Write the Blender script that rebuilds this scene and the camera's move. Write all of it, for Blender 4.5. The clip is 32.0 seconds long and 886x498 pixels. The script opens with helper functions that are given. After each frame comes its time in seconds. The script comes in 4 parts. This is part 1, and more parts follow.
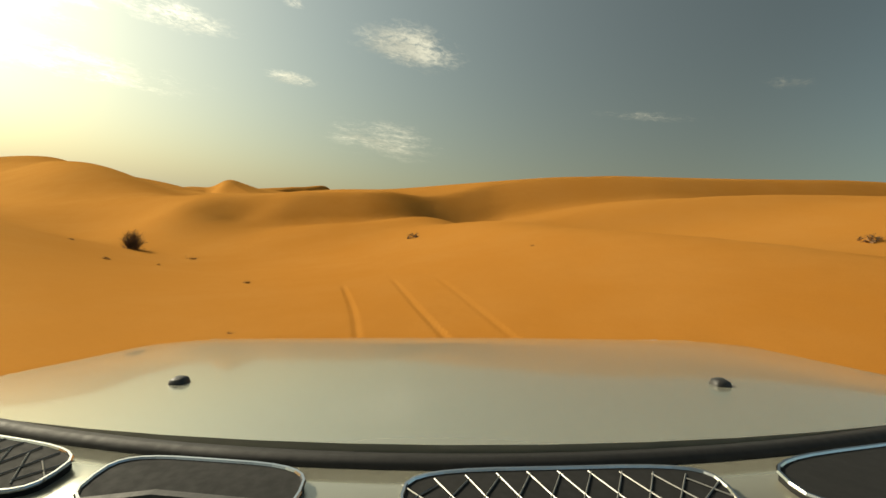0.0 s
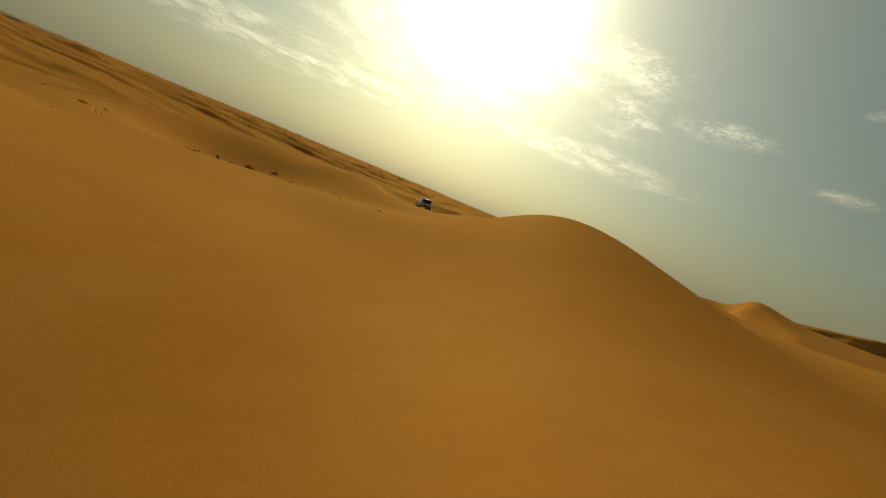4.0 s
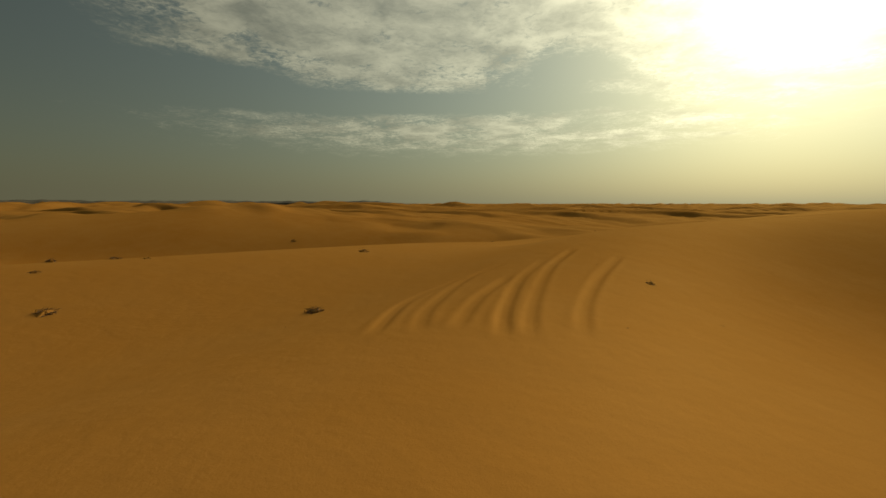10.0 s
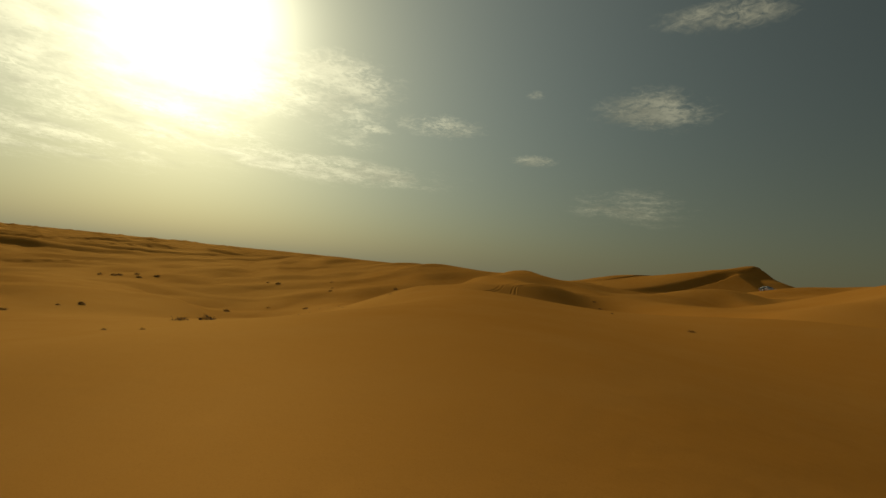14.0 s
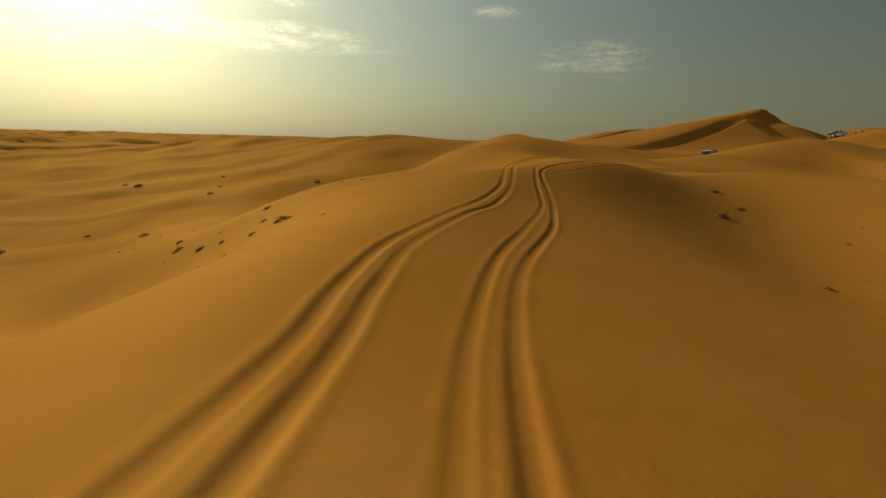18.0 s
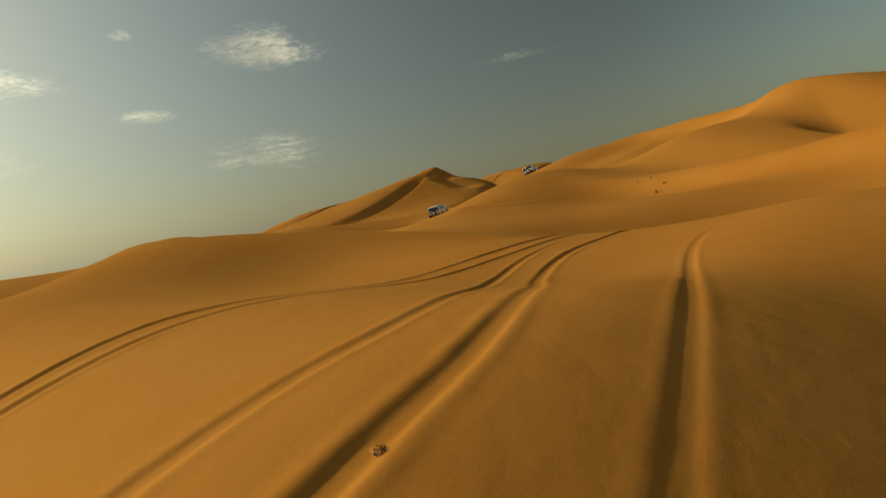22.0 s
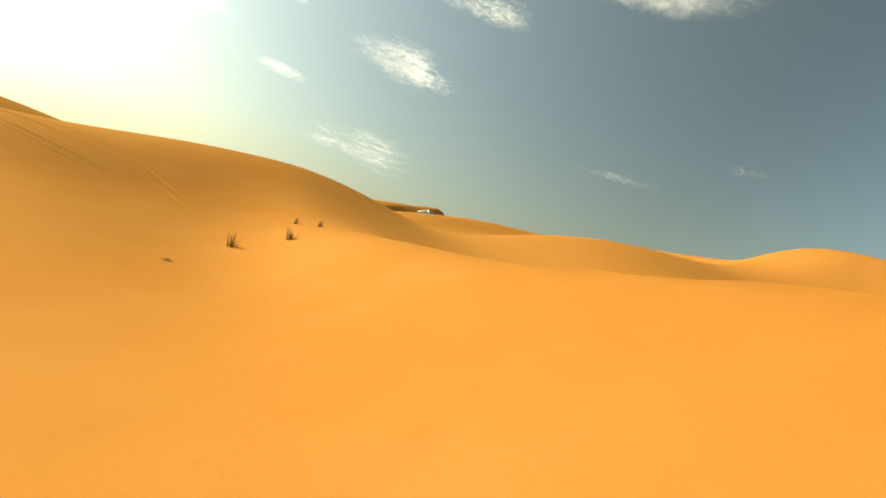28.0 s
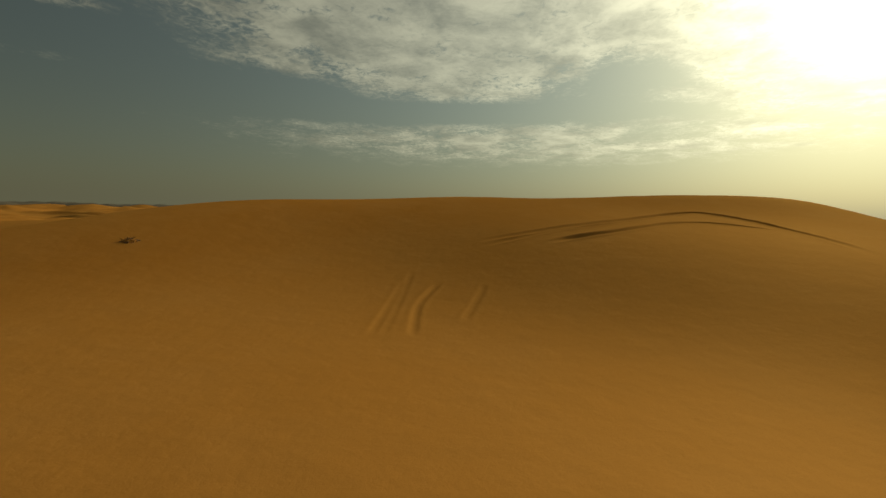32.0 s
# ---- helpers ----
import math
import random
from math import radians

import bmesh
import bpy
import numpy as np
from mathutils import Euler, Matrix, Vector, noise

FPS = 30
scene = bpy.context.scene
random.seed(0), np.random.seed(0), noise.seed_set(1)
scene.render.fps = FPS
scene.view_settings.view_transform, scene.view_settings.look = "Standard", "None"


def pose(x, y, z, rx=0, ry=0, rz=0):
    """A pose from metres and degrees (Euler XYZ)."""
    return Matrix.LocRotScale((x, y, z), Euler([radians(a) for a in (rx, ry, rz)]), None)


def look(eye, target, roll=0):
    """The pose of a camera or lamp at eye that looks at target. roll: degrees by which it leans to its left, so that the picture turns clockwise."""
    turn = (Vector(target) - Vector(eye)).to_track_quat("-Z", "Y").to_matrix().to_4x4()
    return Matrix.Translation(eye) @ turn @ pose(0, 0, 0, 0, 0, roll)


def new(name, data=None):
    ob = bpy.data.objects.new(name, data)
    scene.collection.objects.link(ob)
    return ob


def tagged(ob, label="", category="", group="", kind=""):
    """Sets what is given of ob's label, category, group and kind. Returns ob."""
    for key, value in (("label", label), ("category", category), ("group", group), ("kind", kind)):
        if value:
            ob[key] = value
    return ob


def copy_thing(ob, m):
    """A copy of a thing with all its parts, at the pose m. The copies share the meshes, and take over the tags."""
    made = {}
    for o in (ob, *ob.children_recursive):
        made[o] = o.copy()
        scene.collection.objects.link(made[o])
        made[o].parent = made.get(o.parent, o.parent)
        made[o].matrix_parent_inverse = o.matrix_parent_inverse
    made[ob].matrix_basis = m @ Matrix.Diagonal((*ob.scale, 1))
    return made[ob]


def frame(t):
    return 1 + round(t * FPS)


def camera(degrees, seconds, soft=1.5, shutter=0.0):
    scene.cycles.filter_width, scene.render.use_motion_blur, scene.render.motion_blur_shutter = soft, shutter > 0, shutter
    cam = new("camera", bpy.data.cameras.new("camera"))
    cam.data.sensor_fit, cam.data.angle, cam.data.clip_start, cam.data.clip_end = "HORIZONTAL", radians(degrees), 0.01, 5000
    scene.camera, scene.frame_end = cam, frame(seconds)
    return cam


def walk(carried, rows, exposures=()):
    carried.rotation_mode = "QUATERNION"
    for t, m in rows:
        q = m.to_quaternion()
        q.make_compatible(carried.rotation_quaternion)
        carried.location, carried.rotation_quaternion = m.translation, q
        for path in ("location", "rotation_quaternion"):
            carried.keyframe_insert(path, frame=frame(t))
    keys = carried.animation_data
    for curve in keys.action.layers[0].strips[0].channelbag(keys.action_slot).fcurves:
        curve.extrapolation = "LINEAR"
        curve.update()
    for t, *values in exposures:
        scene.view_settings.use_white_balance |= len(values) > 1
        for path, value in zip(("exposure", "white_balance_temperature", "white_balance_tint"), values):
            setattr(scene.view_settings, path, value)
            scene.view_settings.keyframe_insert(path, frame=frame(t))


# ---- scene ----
# ---- camera ----
cam = camera(88.0, 32.0, soft=1.5)


def seat(x, y, z, yaw, pitch, roll):
    """The camera's pose: yaw to the left of +y, pitch up, roll to its left, in degrees."""
    return pose(x, y, z, 0, 0, yaw) @ pose(0, 0, 0, 90 + pitch) @ pose(0, 0, 0, 0, 0, roll)


# seconds, x, y, z, yaw, pitch, roll
ROWS = [
    (0, -0.00, -0.00, 1.49, 0.01, -3.17, 7.61),
    (0.5, -0.52, 3.82, 1.52, 8.70, -3.90, 9.51),
    (1, -1.69, 7.77, 1.52, 17.81, -3.34, 11.27),
    (1.5, -3.24, 11.55, 1.34, 26.34, -6.81, 11.28),
    (2, -5.34, 15.30, 1.07, 34.48, -9.71, 11.81),
    (2.5, -8.20, 18.75, 1.13, 42.48, 3.07, 27.45),
    (3, -11.49, 21.56, 1.40, 45.74, -1.30, 31.88),
    (3.5, -15.13, 23.96, 1.49, 49.27, -2.99, 33.85),
    (4, -18.74, 26.36, 1.51, 56.75, -6.36, 22.62),
    (4.5, -22.52, 28.37, 1.30, 63.64, -8.82, 13.93),
    (5, -26.45, 29.86, 0.94, 70.87, -12.11, 11.12),
    (5.5, -30.44, 30.71, 0.39, 81.07, -16.16, 9.99),
    (6, -34.40, 30.77, -0.08, 95.37, -12.76, -0.10),
    (6.5, -38.17, 30.02, -0.15, 106.67, -4.76, -5.22),
    (7, -41.44, 28.91, -0.13, 111.16, -5.98, -2.59),
    (7.5, -44.82, 27.54, -0.23, 111.53, -7.17, -0.82),
    (8, -48.53, 26.11, -0.46, 111.79, -7.71, -1.88),
    (8.5, -52.69, 24.49, -0.74, 111.81, -8.91, -3.12),
    (9, -57.12, 22.80, -1.06, 111.21, -9.74, -3.88),
    (9.5, -61.76, 21.31, -1.25, 107.91, -6.97, -2.43),
    (10, -66.63, 20.15, -1.22, 99.72, -5.70, 0.05),
    (10.5, -71.12, 19.51, -1.25, 88.88, -7.49, 3.45),
    (11, -75.32, 19.65, -1.26, 77.97, -4.96, 3.81),
    (11.5, -79.21, 20.45, -1.13, 68.51, -2.58, 3.26),
    (12, -82.80, 21.86, -0.91, 60.34, -1.94, 4.38),
    (12.5, -86.10, 23.72, -0.76, 52.94, -4.44, 7.25),
    (13, -89.13, 26.40, -0.72, 42.99, -5.78, 9.56),
    (13.5, -91.95, 29.63, -0.61, 34.31, -1.65, 9.19),
    (14, -94.43, 33.34, -0.39, 30.59, 2.29, 5.91),
    (14.5, -96.61, 37.27, -0.20, 26.90, -6.68, 9.63),
    (15, -98.43, 41.10, -0.10, 23.49, -4.52, 6.84),
    (15.5, -100.07, 44.83, -0.07, 22.60, -3.67, 3.64),
    (16, -101.68, 48.39, -0.08, 24.65, -5.43, 2.37),
    (16.5, -103.35, 51.69, -0.07, 27.94, -8.55, 3.47),
    (17, -105.06, 54.66, 0.02, 27.58, -1.31, 6.19),
    (17.5, -106.57, 57.41, 0.07, 26.76, -4.70, 6.69),
    (18, -108.00, 60.21, -0.30, 25.76, -13.39, 1.48),
    (18.5, -109.21, 63.26, -0.68, 23.41, -10.38, -3.18),
    (19, -110.42, 66.86, -0.88, 17.74, -4.27, -6.05),
    (19.5, -111.36, 70.95, -1.08, 13.49, -6.35, -7.12),
    (20, -112.26, 75.29, -1.13, 12.51, -5.39, -8.54),
    (20.5, -113.14, 78.92, -0.96, 13.53, -1.41, -8.84),
    (21, -113.48, 81.45, -0.73, 9.71, 1.28, -6.01),
    (21.5, -113.51, 83.36, -0.46, 2.45, -1.24, -9.38),
    (22, -112.67, 84.58, -0.28, -8.92, -5.94, -10.58),
    (22.5, -111.53, 85.75, -0.10, -27.33, -5.26, -9.14),
    (23, -110.24, 87.19, 0.00, -42.90, -1.74, -6.97),
    (23.5, -108.38, 89.05, -0.33, -54.02, -4.35, -2.33),
    (24, -105.99, 90.40, -0.44, -63.29, -7.69, -4.38),
    (24.5, -103.12, 91.10, -0.31, -74.72, -4.56, -3.06),
    (25, -99.74, 92.05, -0.38, -75.17, -5.56, -0.24),
    (25.5, -96.16, 93.27, -0.74, -70.29, -6.76, 4.64),
    (26, -92.66, 94.88, -0.91, -63.22, -8.54, 12.42),
    (26.5, -89.50, 96.93, -1.41, -53.83, -12.25, 21.32),
    (27, -86.93, 99.40, -1.83, -39.80, -13.34, 22.50),
    (27.5, -85.44, 102.55, -1.91, -23.13, -2.85, 20.09),
    (28, -84.93, 106.43, -1.31, -4.22, 0.57, 18.24),
    (28.5, -85.74, 110.31, -1.04, 10.99, -0.80, 29.06),
    (29, -87.27, 113.95, -1.27, 22.83, -8.77, 22.13),
    (29.5, -89.27, 117.49, -1.45, 36.95, -8.08, 19.51),
    (30, -91.96, 120.27, -1.37, 51.02, -2.13, 8.86),
    (30.5, -95.01, 122.29, -0.95, 63.98, 4.33, 7.30),
    (31, -98.68, 122.96, -0.48, 79.44, 2.49, 6.23),
    (31.5, -102.44, 122.62, -0.28, 96.44, -1.79, 5.35),
    (32, -106.63, 121.28, -0.15, 105.95, -4.61, 1.17),
]
EXPOSURES = [
    (0, 0.08, 7200, 3), (2, -0.72, 7300, 0), (3, -0.88, 7400, -3), (6, -1.05, 7500, -2), (9, -1.05, 7400, -2), (11, -1.2, 7500, -4), (13, -1.55, 7500, -4), (14, -1.42, 7500, -4), (17, -0.95, 7400, -3), (20, -0.53, 7300, 0),
    (22, -0.4, 7300, 3), (23, -0.05, 6900, 3), (24, 0.47, 6700, 2), (27, 0.68, 6700, 1), (28, 0.68, 6800, 0), (29, 0.25, 6900, -2), (30, -0.13, 7000, -4), (32, -1.05, 7300, -3),
]
walk(cam, [(r[0], seat(*r[1:])) for r in ROWS], EXPOSURES)

# ---- sky and sun ----
SUN_AZ, SUN_EL = radians(62.5), radians(23.5)
to_sun = Vector((-math.sin(SUN_AZ) * math.cos(SUN_EL), math.cos(SUN_AZ) * math.cos(SUN_EL), math.sin(SUN_EL)))
sun = new("sun", bpy.data.lights.new("sun", "SUN"))
sun.data.energy, sun.data.angle, sun.data.color = 4.7, radians(0.9), (1.0, 0.90, 0.74)
sun.matrix_basis = look((0, 0, 120), Vector((0, 0, 120)) - to_sun)


class Nodes:
    """A short hand for node trees."""

    def __init__(self, tree):
        self.tree = tree
        tree.nodes.clear()

    def add(self, kind, sockets=(), **props):
        n = self.tree.nodes.new(kind)
        for key, value in props.items():
            setattr(n, key, value)
        for key, value in dict(sockets).items():
            if isinstance(value, bpy.types.NodeSocket):
                self.tree.links.new(value, n.inputs[key])
            else:
                n.inputs[key].default_value = value
        return n

    def math(self, op, a, b=0.0, c=0.0):
        n = self.add("ShaderNodeMath", {0: a, 1: b, 2: c}, operation=op)
        return n.outputs[0]

    def ramp(self, fac, a, b, lo=0.0, hi=1.0):
        n = self.add("ShaderNodeMapRange", {"Value": fac, "From Min": a, "From Max": b, "To Min": lo, "To Max": hi}, interpolation_type="SMOOTHSTEP")
        return n.outputs[0]

    def mix(self, fac, a, b, blend="MIX"):
        n = self.add("ShaderNodeMix", {0: fac, 6: a, 7: b}, data_type="RGBA", blend_type=blend)
        return n.outputs[2]

    def noise(self, vector, scale, detail=4.0, rough=0.55, distortion=0.0):
        n = self.add("ShaderNodeTexNoise", {"Vector": vector, "Scale": scale, "Detail": detail, "Roughness": rough, "Distortion": distortion})
        return n.outputs["Fac"]


def build_sky():
    world = bpy.data.worlds.new("sky")
    scene.world = world
    world.use_nodes = True
    g = Nodes(world.node_tree)
    sky = g.add("ShaderNodeTexSky", sky_type="NISHITA", sun_disc=False, sun_elevation=SUN_EL, sun_rotation=-SUN_AZ,
                altitude=150.0, air_density=1.0, dust_density=1.5, ozone_density=1.2)
    direction = g.add("ShaderNodeTexCoord").outputs["Generated"]
    xyz = g.add("ShaderNodeSeparateXYZ", {0: direction})
    x, y, z = xyz.outputs
    az = g.math("ARCTAN2", g.math("MULTIPLY", x, -1.0), y)
    el = g.math("ARCSINE", z)
    # clouds lie on a flat sheet high above
    lift = g.math("ADD", g.math("MAXIMUM", z, 0.0), 0.07)
    flat = g.add("ShaderNodeCombineXYZ", {0: g.math("DIVIDE", x, lift), 1: g.math("DIVIDE", y, lift), 2: 0.0}).outputs[0]

    def patch(a, e, wa, we, crisp):
        u = g.math("DIVIDE", g.math("SUBTRACT", az, radians(a)), radians(wa))
        v = g.math("DIVIDE", g.math("SUBTRACT", el, radians(e)), radians(we))
        q = g.math("ADD", g.math("MULTIPLY", u, u), g.math("MULTIPLY", v, v))
        return g.math("EXPONENT", g.math("MULTIPLY", g.math("MULTIPLY", q, q) if crisp else q, -1.0))

    # cloud cover: a broad deck, a long streak, single puffs and faint wisps: azimuth, elevation, widths, amount, crisp edge
    cover = None
    for a, e, wa, we, k, crisp in [
            (66, 17, 27, 7.5, 0.95, True), (107, 30, 36, 20, 1.2, True), (82, 26, 19, 12, 1.1, True), (94, 8.8, 40, 3.4, 0.86, False), (66, 11.5, 12, 3.0, 0.75, False),
            (45, 20.6, 8, 3.4, 0.9, False), (41, 15.8, 3.6, 0.8, 0.7, False), (47, 10.4, 17, 2.0, 0.84, False), (33, 17.2, 6.5, 1.6, 0.8, False),
            (20.4, 13.9, 3.4, 0.9, 0.72, False), (6.7, 19.9, 7.5, 2.5, 0.8, False), (21, 21.5, 1.6, 0.7, 0.66, False), (9, 9.0, 9, 2.8, 0.58, False),
            (0, 28.5, 8, 1.8, 0.8, False), (-18, 33.5, 15, 2.0, 0.62, False), (148, 18.6, 9, 0.9, 0.82, False), (152, 13.5, 9, 0.8, 0.5, False),
            (-21, 14.8, 9, 0.7, 0.48, False), (-78, 10.5, 15, 1.2, 0.52, False), (-97, 12.6, 6, 1.2, 0.62, False), (-67, 16.4, 2.2, 0.6, 0.6, False), (-34, 18.1, 3.5, 0.8, 0.5, False)]:
        p = g.math("MULTIPLY", patch(a, e, wa, we, crisp), k)
        cover = p if cover is None else g.math("MAXIMUM", cover, p)
    # clear gaps below the deck
    for a, e, wa, we, k in [(52, 14.6, 5, 2.2, 0.55), (83.5, 15.2, 6.5, 1.6, 0.75), (106, 11.9, 24, 1.3, 0.75), (124, 13.8, 9, 1.4, 0.5), (82, 9.3, 4, 0.9, 0.4)]:
        cover = g.math("SUBTRACT", cover, g.math("MULTIPLY", patch(a, e, wa, we, False), k))
    fluff = g.noise(flat, 2.6, 9.0, 0.62, 0.5)
    ripple = g.noise(flat, 21.0, 5.0, 0.65, 0.9)
    lump = g.math("ADD", g.math("MULTIPLY", g.math("SUBTRACT", fluff, 0.5), 2.4), g.math("MULTIPLY", g.math("SUBTRACT", ripple, 0.5), 1.5))
    lump = g.math("MULTIPLY", lump, g.ramp(cover, 0.35, 0.9, 0.4, 1.0))
    amount = g.ramp(g.math("ADD", cover, lump), 0.28, 0.92)
    amount = g.math("MULTIPLY", g.math("MULTIPLY", amount, g.ramp(cover, 0.10, 0.40)), g.ramp(el, radians(2), radians(7)))
    # towards the sun the dusty air and the clouds shine
    near = g.add("ShaderNodeVectorMath", {0: direction, 1: to_sun}, operation="DOT_PRODUCT").outputs["Value"]
    angle = g.math("ARCCOSINE", g.math("MINIMUM", near, 1.0))
    wide = g.math("EXPONENT", g.math("MULTIPLY", angle, -2.1))
    broad = g.math("EXPONENT", g.math("MULTIPLY", angle, -1.7))
    aureole = g.math("EXPONENT", g.math("MULTIPLY", angle, -6.5))
    disc = g.math("EXPONENT", g.math("MULTIPLY", g.math("MULTIPLY", angle, angle), -60.0))

    def tinted(colour, value):
        return g.mix(1.0, colour, g.add("ShaderNodeCombineXYZ", {i: value for i in range(3)}).outputs[0], "MULTIPLY")

    def total(*terms):
        out = None
        for value, k in terms:
            t = g.math("MULTIPLY", value, k)
            out = t if out is None else g.math("ADD", out, t)
        return out

    # clear air scatters least at right angles to the sun
    fore = g.math("MAXIMUM", near, 0.0)
    across = g.math("ADD", g.math("ADD", g.math("MULTIPLY", g.math("MULTIPLY", fore, fore), 0.50), 0.58), g.ramp(angle, 1.45, 2.2, 0.0, 0.85))
    base = tinted(g.mix(1.0, sky.outputs[0], (0.78, 0.84, 0.72, 1), "MULTIPLY"), across)
    haze = tinted((0.97, 0.92, 0.62, 1), g.math("ADD", total((wide, 7.0), (aureole, 3.0)), 1.75))
    colour = g.mix(g.math("MULTIPLY", g.math("EXPONENT", g.math("MULTIPLY", g.math("MAXIMUM", el, 0.0), -6.6)), 0.92), base, haze)
    colour = g.mix(1.0, colour, tinted((1.0, 0.95, 0.80, 1), total((broad, 4.6), (aureole, 9.0))), "ADD")
    colour = g.mix(1.0, colour, tinted((1.0, 0.97, 0.90, 1), g.math("MULTIPLY", disc, 46.0)), "ADD")
    # clouds scatter more than the air before them; their thick parts are greyer
    shade = g.ramp(g.math("ADD", g.math("MULTIPLY", g.noise(flat, 3.0, 6.0, 0.55, 0.3), 0.8), g.math("MULTIPLY", ripple, 0.2)), 0.30, 0.70)
    lit = g.math("ADD", total((broad, 16.0), (aureole, 20.0)), 2.2)
    veil = tinted((1.0, 0.93, 0.75, 1), g.math("MULTIPLY", g.math("MULTIPLY", amount, lit), g.math("ADD", g.math("MULTIPLY", shade, 0.75), 0.42)))
    colour = g.mix(1.0, tinted(colour, g.math("SUBTRACT", 1.0, g.math("MULTIPLY", amount, 0.45))), veil, "ADD")
    back = g.add("ShaderNodeBackground", {"Color": colour, "Strength": 0.10})
    g.add("ShaderNodeOutputWorld", {"Surface": back.outputs[0]})


build_sky()


# ---- materials ----
def surface(name, build):
    m = bpy.data.materials.new(name)
    m.use_nodes = True
    g = Nodes(m.node_tree)
    shader = g.add("ShaderNodeBsdfPrincipled")
    build(g, shader)
    g.add("ShaderNodeOutputMaterial", {"Surface": shader.outputs[0]})
    return m


def link(g, shader, **values):
    for key, value in values.items():
        key = key.replace("_", " ")
        if isinstance(value, bpy.types.NodeSocket):
            g.tree.links.new(value, shader.inputs[key])
        else:
            shader.inputs[key].default_value = value


def sand_nodes(g, s):
    p = g.add("ShaderNodeNewGeometry").outputs["Position"]
    broad = g.noise(p, 0.05, 4.0, 0.5)
    patch = g.noise(p, 0.45, 5.0, 0.6)
    grain = g.noise(p, 60.0, 3.0, 0.7)
    c = g.mix(g.ramp(broad, 0.35, 0.65), (0.375, 0.141, 0.0205, 1), (0.422, 0.173, 0.0315, 1))
    c = g.mix(g.math("MULTIPLY", g.ramp(patch, 0.35, 0.75), 0.45), c, (0.437, 0.194, 0.0456, 1))
    c = g.mix(g.math("MULTIPLY", g.ramp(grain, 0.45, 0.8), 0.35), c, (0.290, 0.101, 0.0152, 1))
    # wind ripples, broken into fields
    warp = g.add("ShaderNodeVectorMath", {0: p, 1: g.add("ShaderNodeVectorMath", {0: g.add("ShaderNodeTexNoise", {"Vector": p, "Scale": 0.9, "Detail": 2.0}).outputs["Color"], 3: 0.55}, operation="SCALE").outputs[0]}, operation="ADD").outputs[0]
    wave = g.add("ShaderNodeTexWave", {"Vector": warp, "Scale": 2.6, "Distortion": 1.6, "Detail": 2.0, "Detail Scale": 1.2}, bands_direction="DIAGONAL").outputs["Fac"]
    field = g.ramp(g.noise(p, 0.16, 3.0), 0.57, 0.72)
    height = g.math("ADD", g.math("MULTIPLY", g.math("MULTIPLY", wave, field), 0.005), g.math("MULTIPLY", grain, 0.004))
    height = g.math("ADD", height, g.math("MULTIPLY", g.noise(p, 1.6, 4.0, 0.55), 0.05))
    bump = g.add("ShaderNodeBump", {"Height": height, "Strength": 0.55, "Distance": 1.0})
    link(g, s, Base_Color=c, Roughness=0.72, Normal=bump.outputs[0])
    s.inputs["Specular IOR Level"].default_value = 0.0


SAND = surface("sand", sand_nodes)


def grain_gloss(m, share, roughness, colour):
    """The faint golden gloss of worn quartz grains, over the matt body of the sand."""
    tree = m.node_tree
    body = next(n for n in tree.nodes if n.type == "BSDF_PRINCIPLED")
    out = next(n for n in tree.nodes if n.type == "OUTPUT_MATERIAL")
    gloss, mixed = tree.nodes.new("ShaderNodeBsdfGlossy"), tree.nodes.new("ShaderNodeMixShader")
    gloss.inputs["Color"].default_value = colour
    gloss.inputs["Roughness"].default_value = roughness
    mixed.inputs[0].default_value = share
    tree.links.new(body.outputs[0], mixed.inputs[1])
    tree.links.new(gloss.outputs[0], mixed.inputs[2])
    tree.links.new(mixed.outputs[0], out.inputs["Surface"])


grain_gloss(SAND, 0.085, 0.78, (0.95, 0.60, 0.20, 1))

# ---- ground ----
DUNES = []


def dune(x, y, height, length, width, turn, lean):
    """A dune, or a hollow where its height is negative: its crest's middle, height, half length and half width, the crest's turn in degrees, its lean."""
    DUNES.append((x, y, height, length, width, radians(turn), lean))


dune(-83.3, 158.4, 7.34, 34.6, 18.8, 79.6, 0.05)
dune(-60.2, 128.2, 5.26, 13.5, 9.7, 13.3, 0.60)
dune(-1.1, 378.0, 17.87, 37.5, 41.3, 61.7, -0.09)
dune(153.0, 309.5, 28.62, 47.7, 60.0, 63.4, -0.44)
dune(8.0, 28.0, 6.73, 25.6, 11.9, 56.4, 0.27)
dune(-31.2, 40.8, 4.12, 20.9, 5.5, 48.0, -0.01)
dune(-44.1, 48.9, 2.15, 26.7, 8.1, 39.8, -0.48)
dune(25.7, 52.0, 6.26, 39.7, 18.8, 12.2, 0.05)
dune(-63.9, 82.6, 9.42, 27.8, 17.7, 68.2, 0.15)
dune(-39.9, 113.4, 3.54, 14.6, 23.4, 29.3, -0.11)
dune(-32.5, 57.8, 3.37, 24.3, 17.8, 75.7, -0.01)
dune(-16.4, 149.8, 9.42, 33.7, 21.0, 76.4, -0.04)
dune(-82.6, 75.3, 2.10, 9.3, 7.0, 113.5, -0.21)
dune(-109.3, 60.7, 3.42, 49.9, 9.5, 33.9, 0.16)
dune(-116.1, 94.7, 1.87, 17.3, 8.5, 57.0, 0.60)
dune(-92.5, 133.8, 4.23, 14.9, 8.3, 108.0, -0.43)
dune(-130.6, 127.6, 3.23, 9.5, 7.5, 11.0, -0.36)
dune(-124.9, 117.3, 1.95, 9.2, 8.8, 120.8, -0.04)
dune(-100.9, 80.2, -2.54, 12.3, 5.8, 35.8, -0.01)
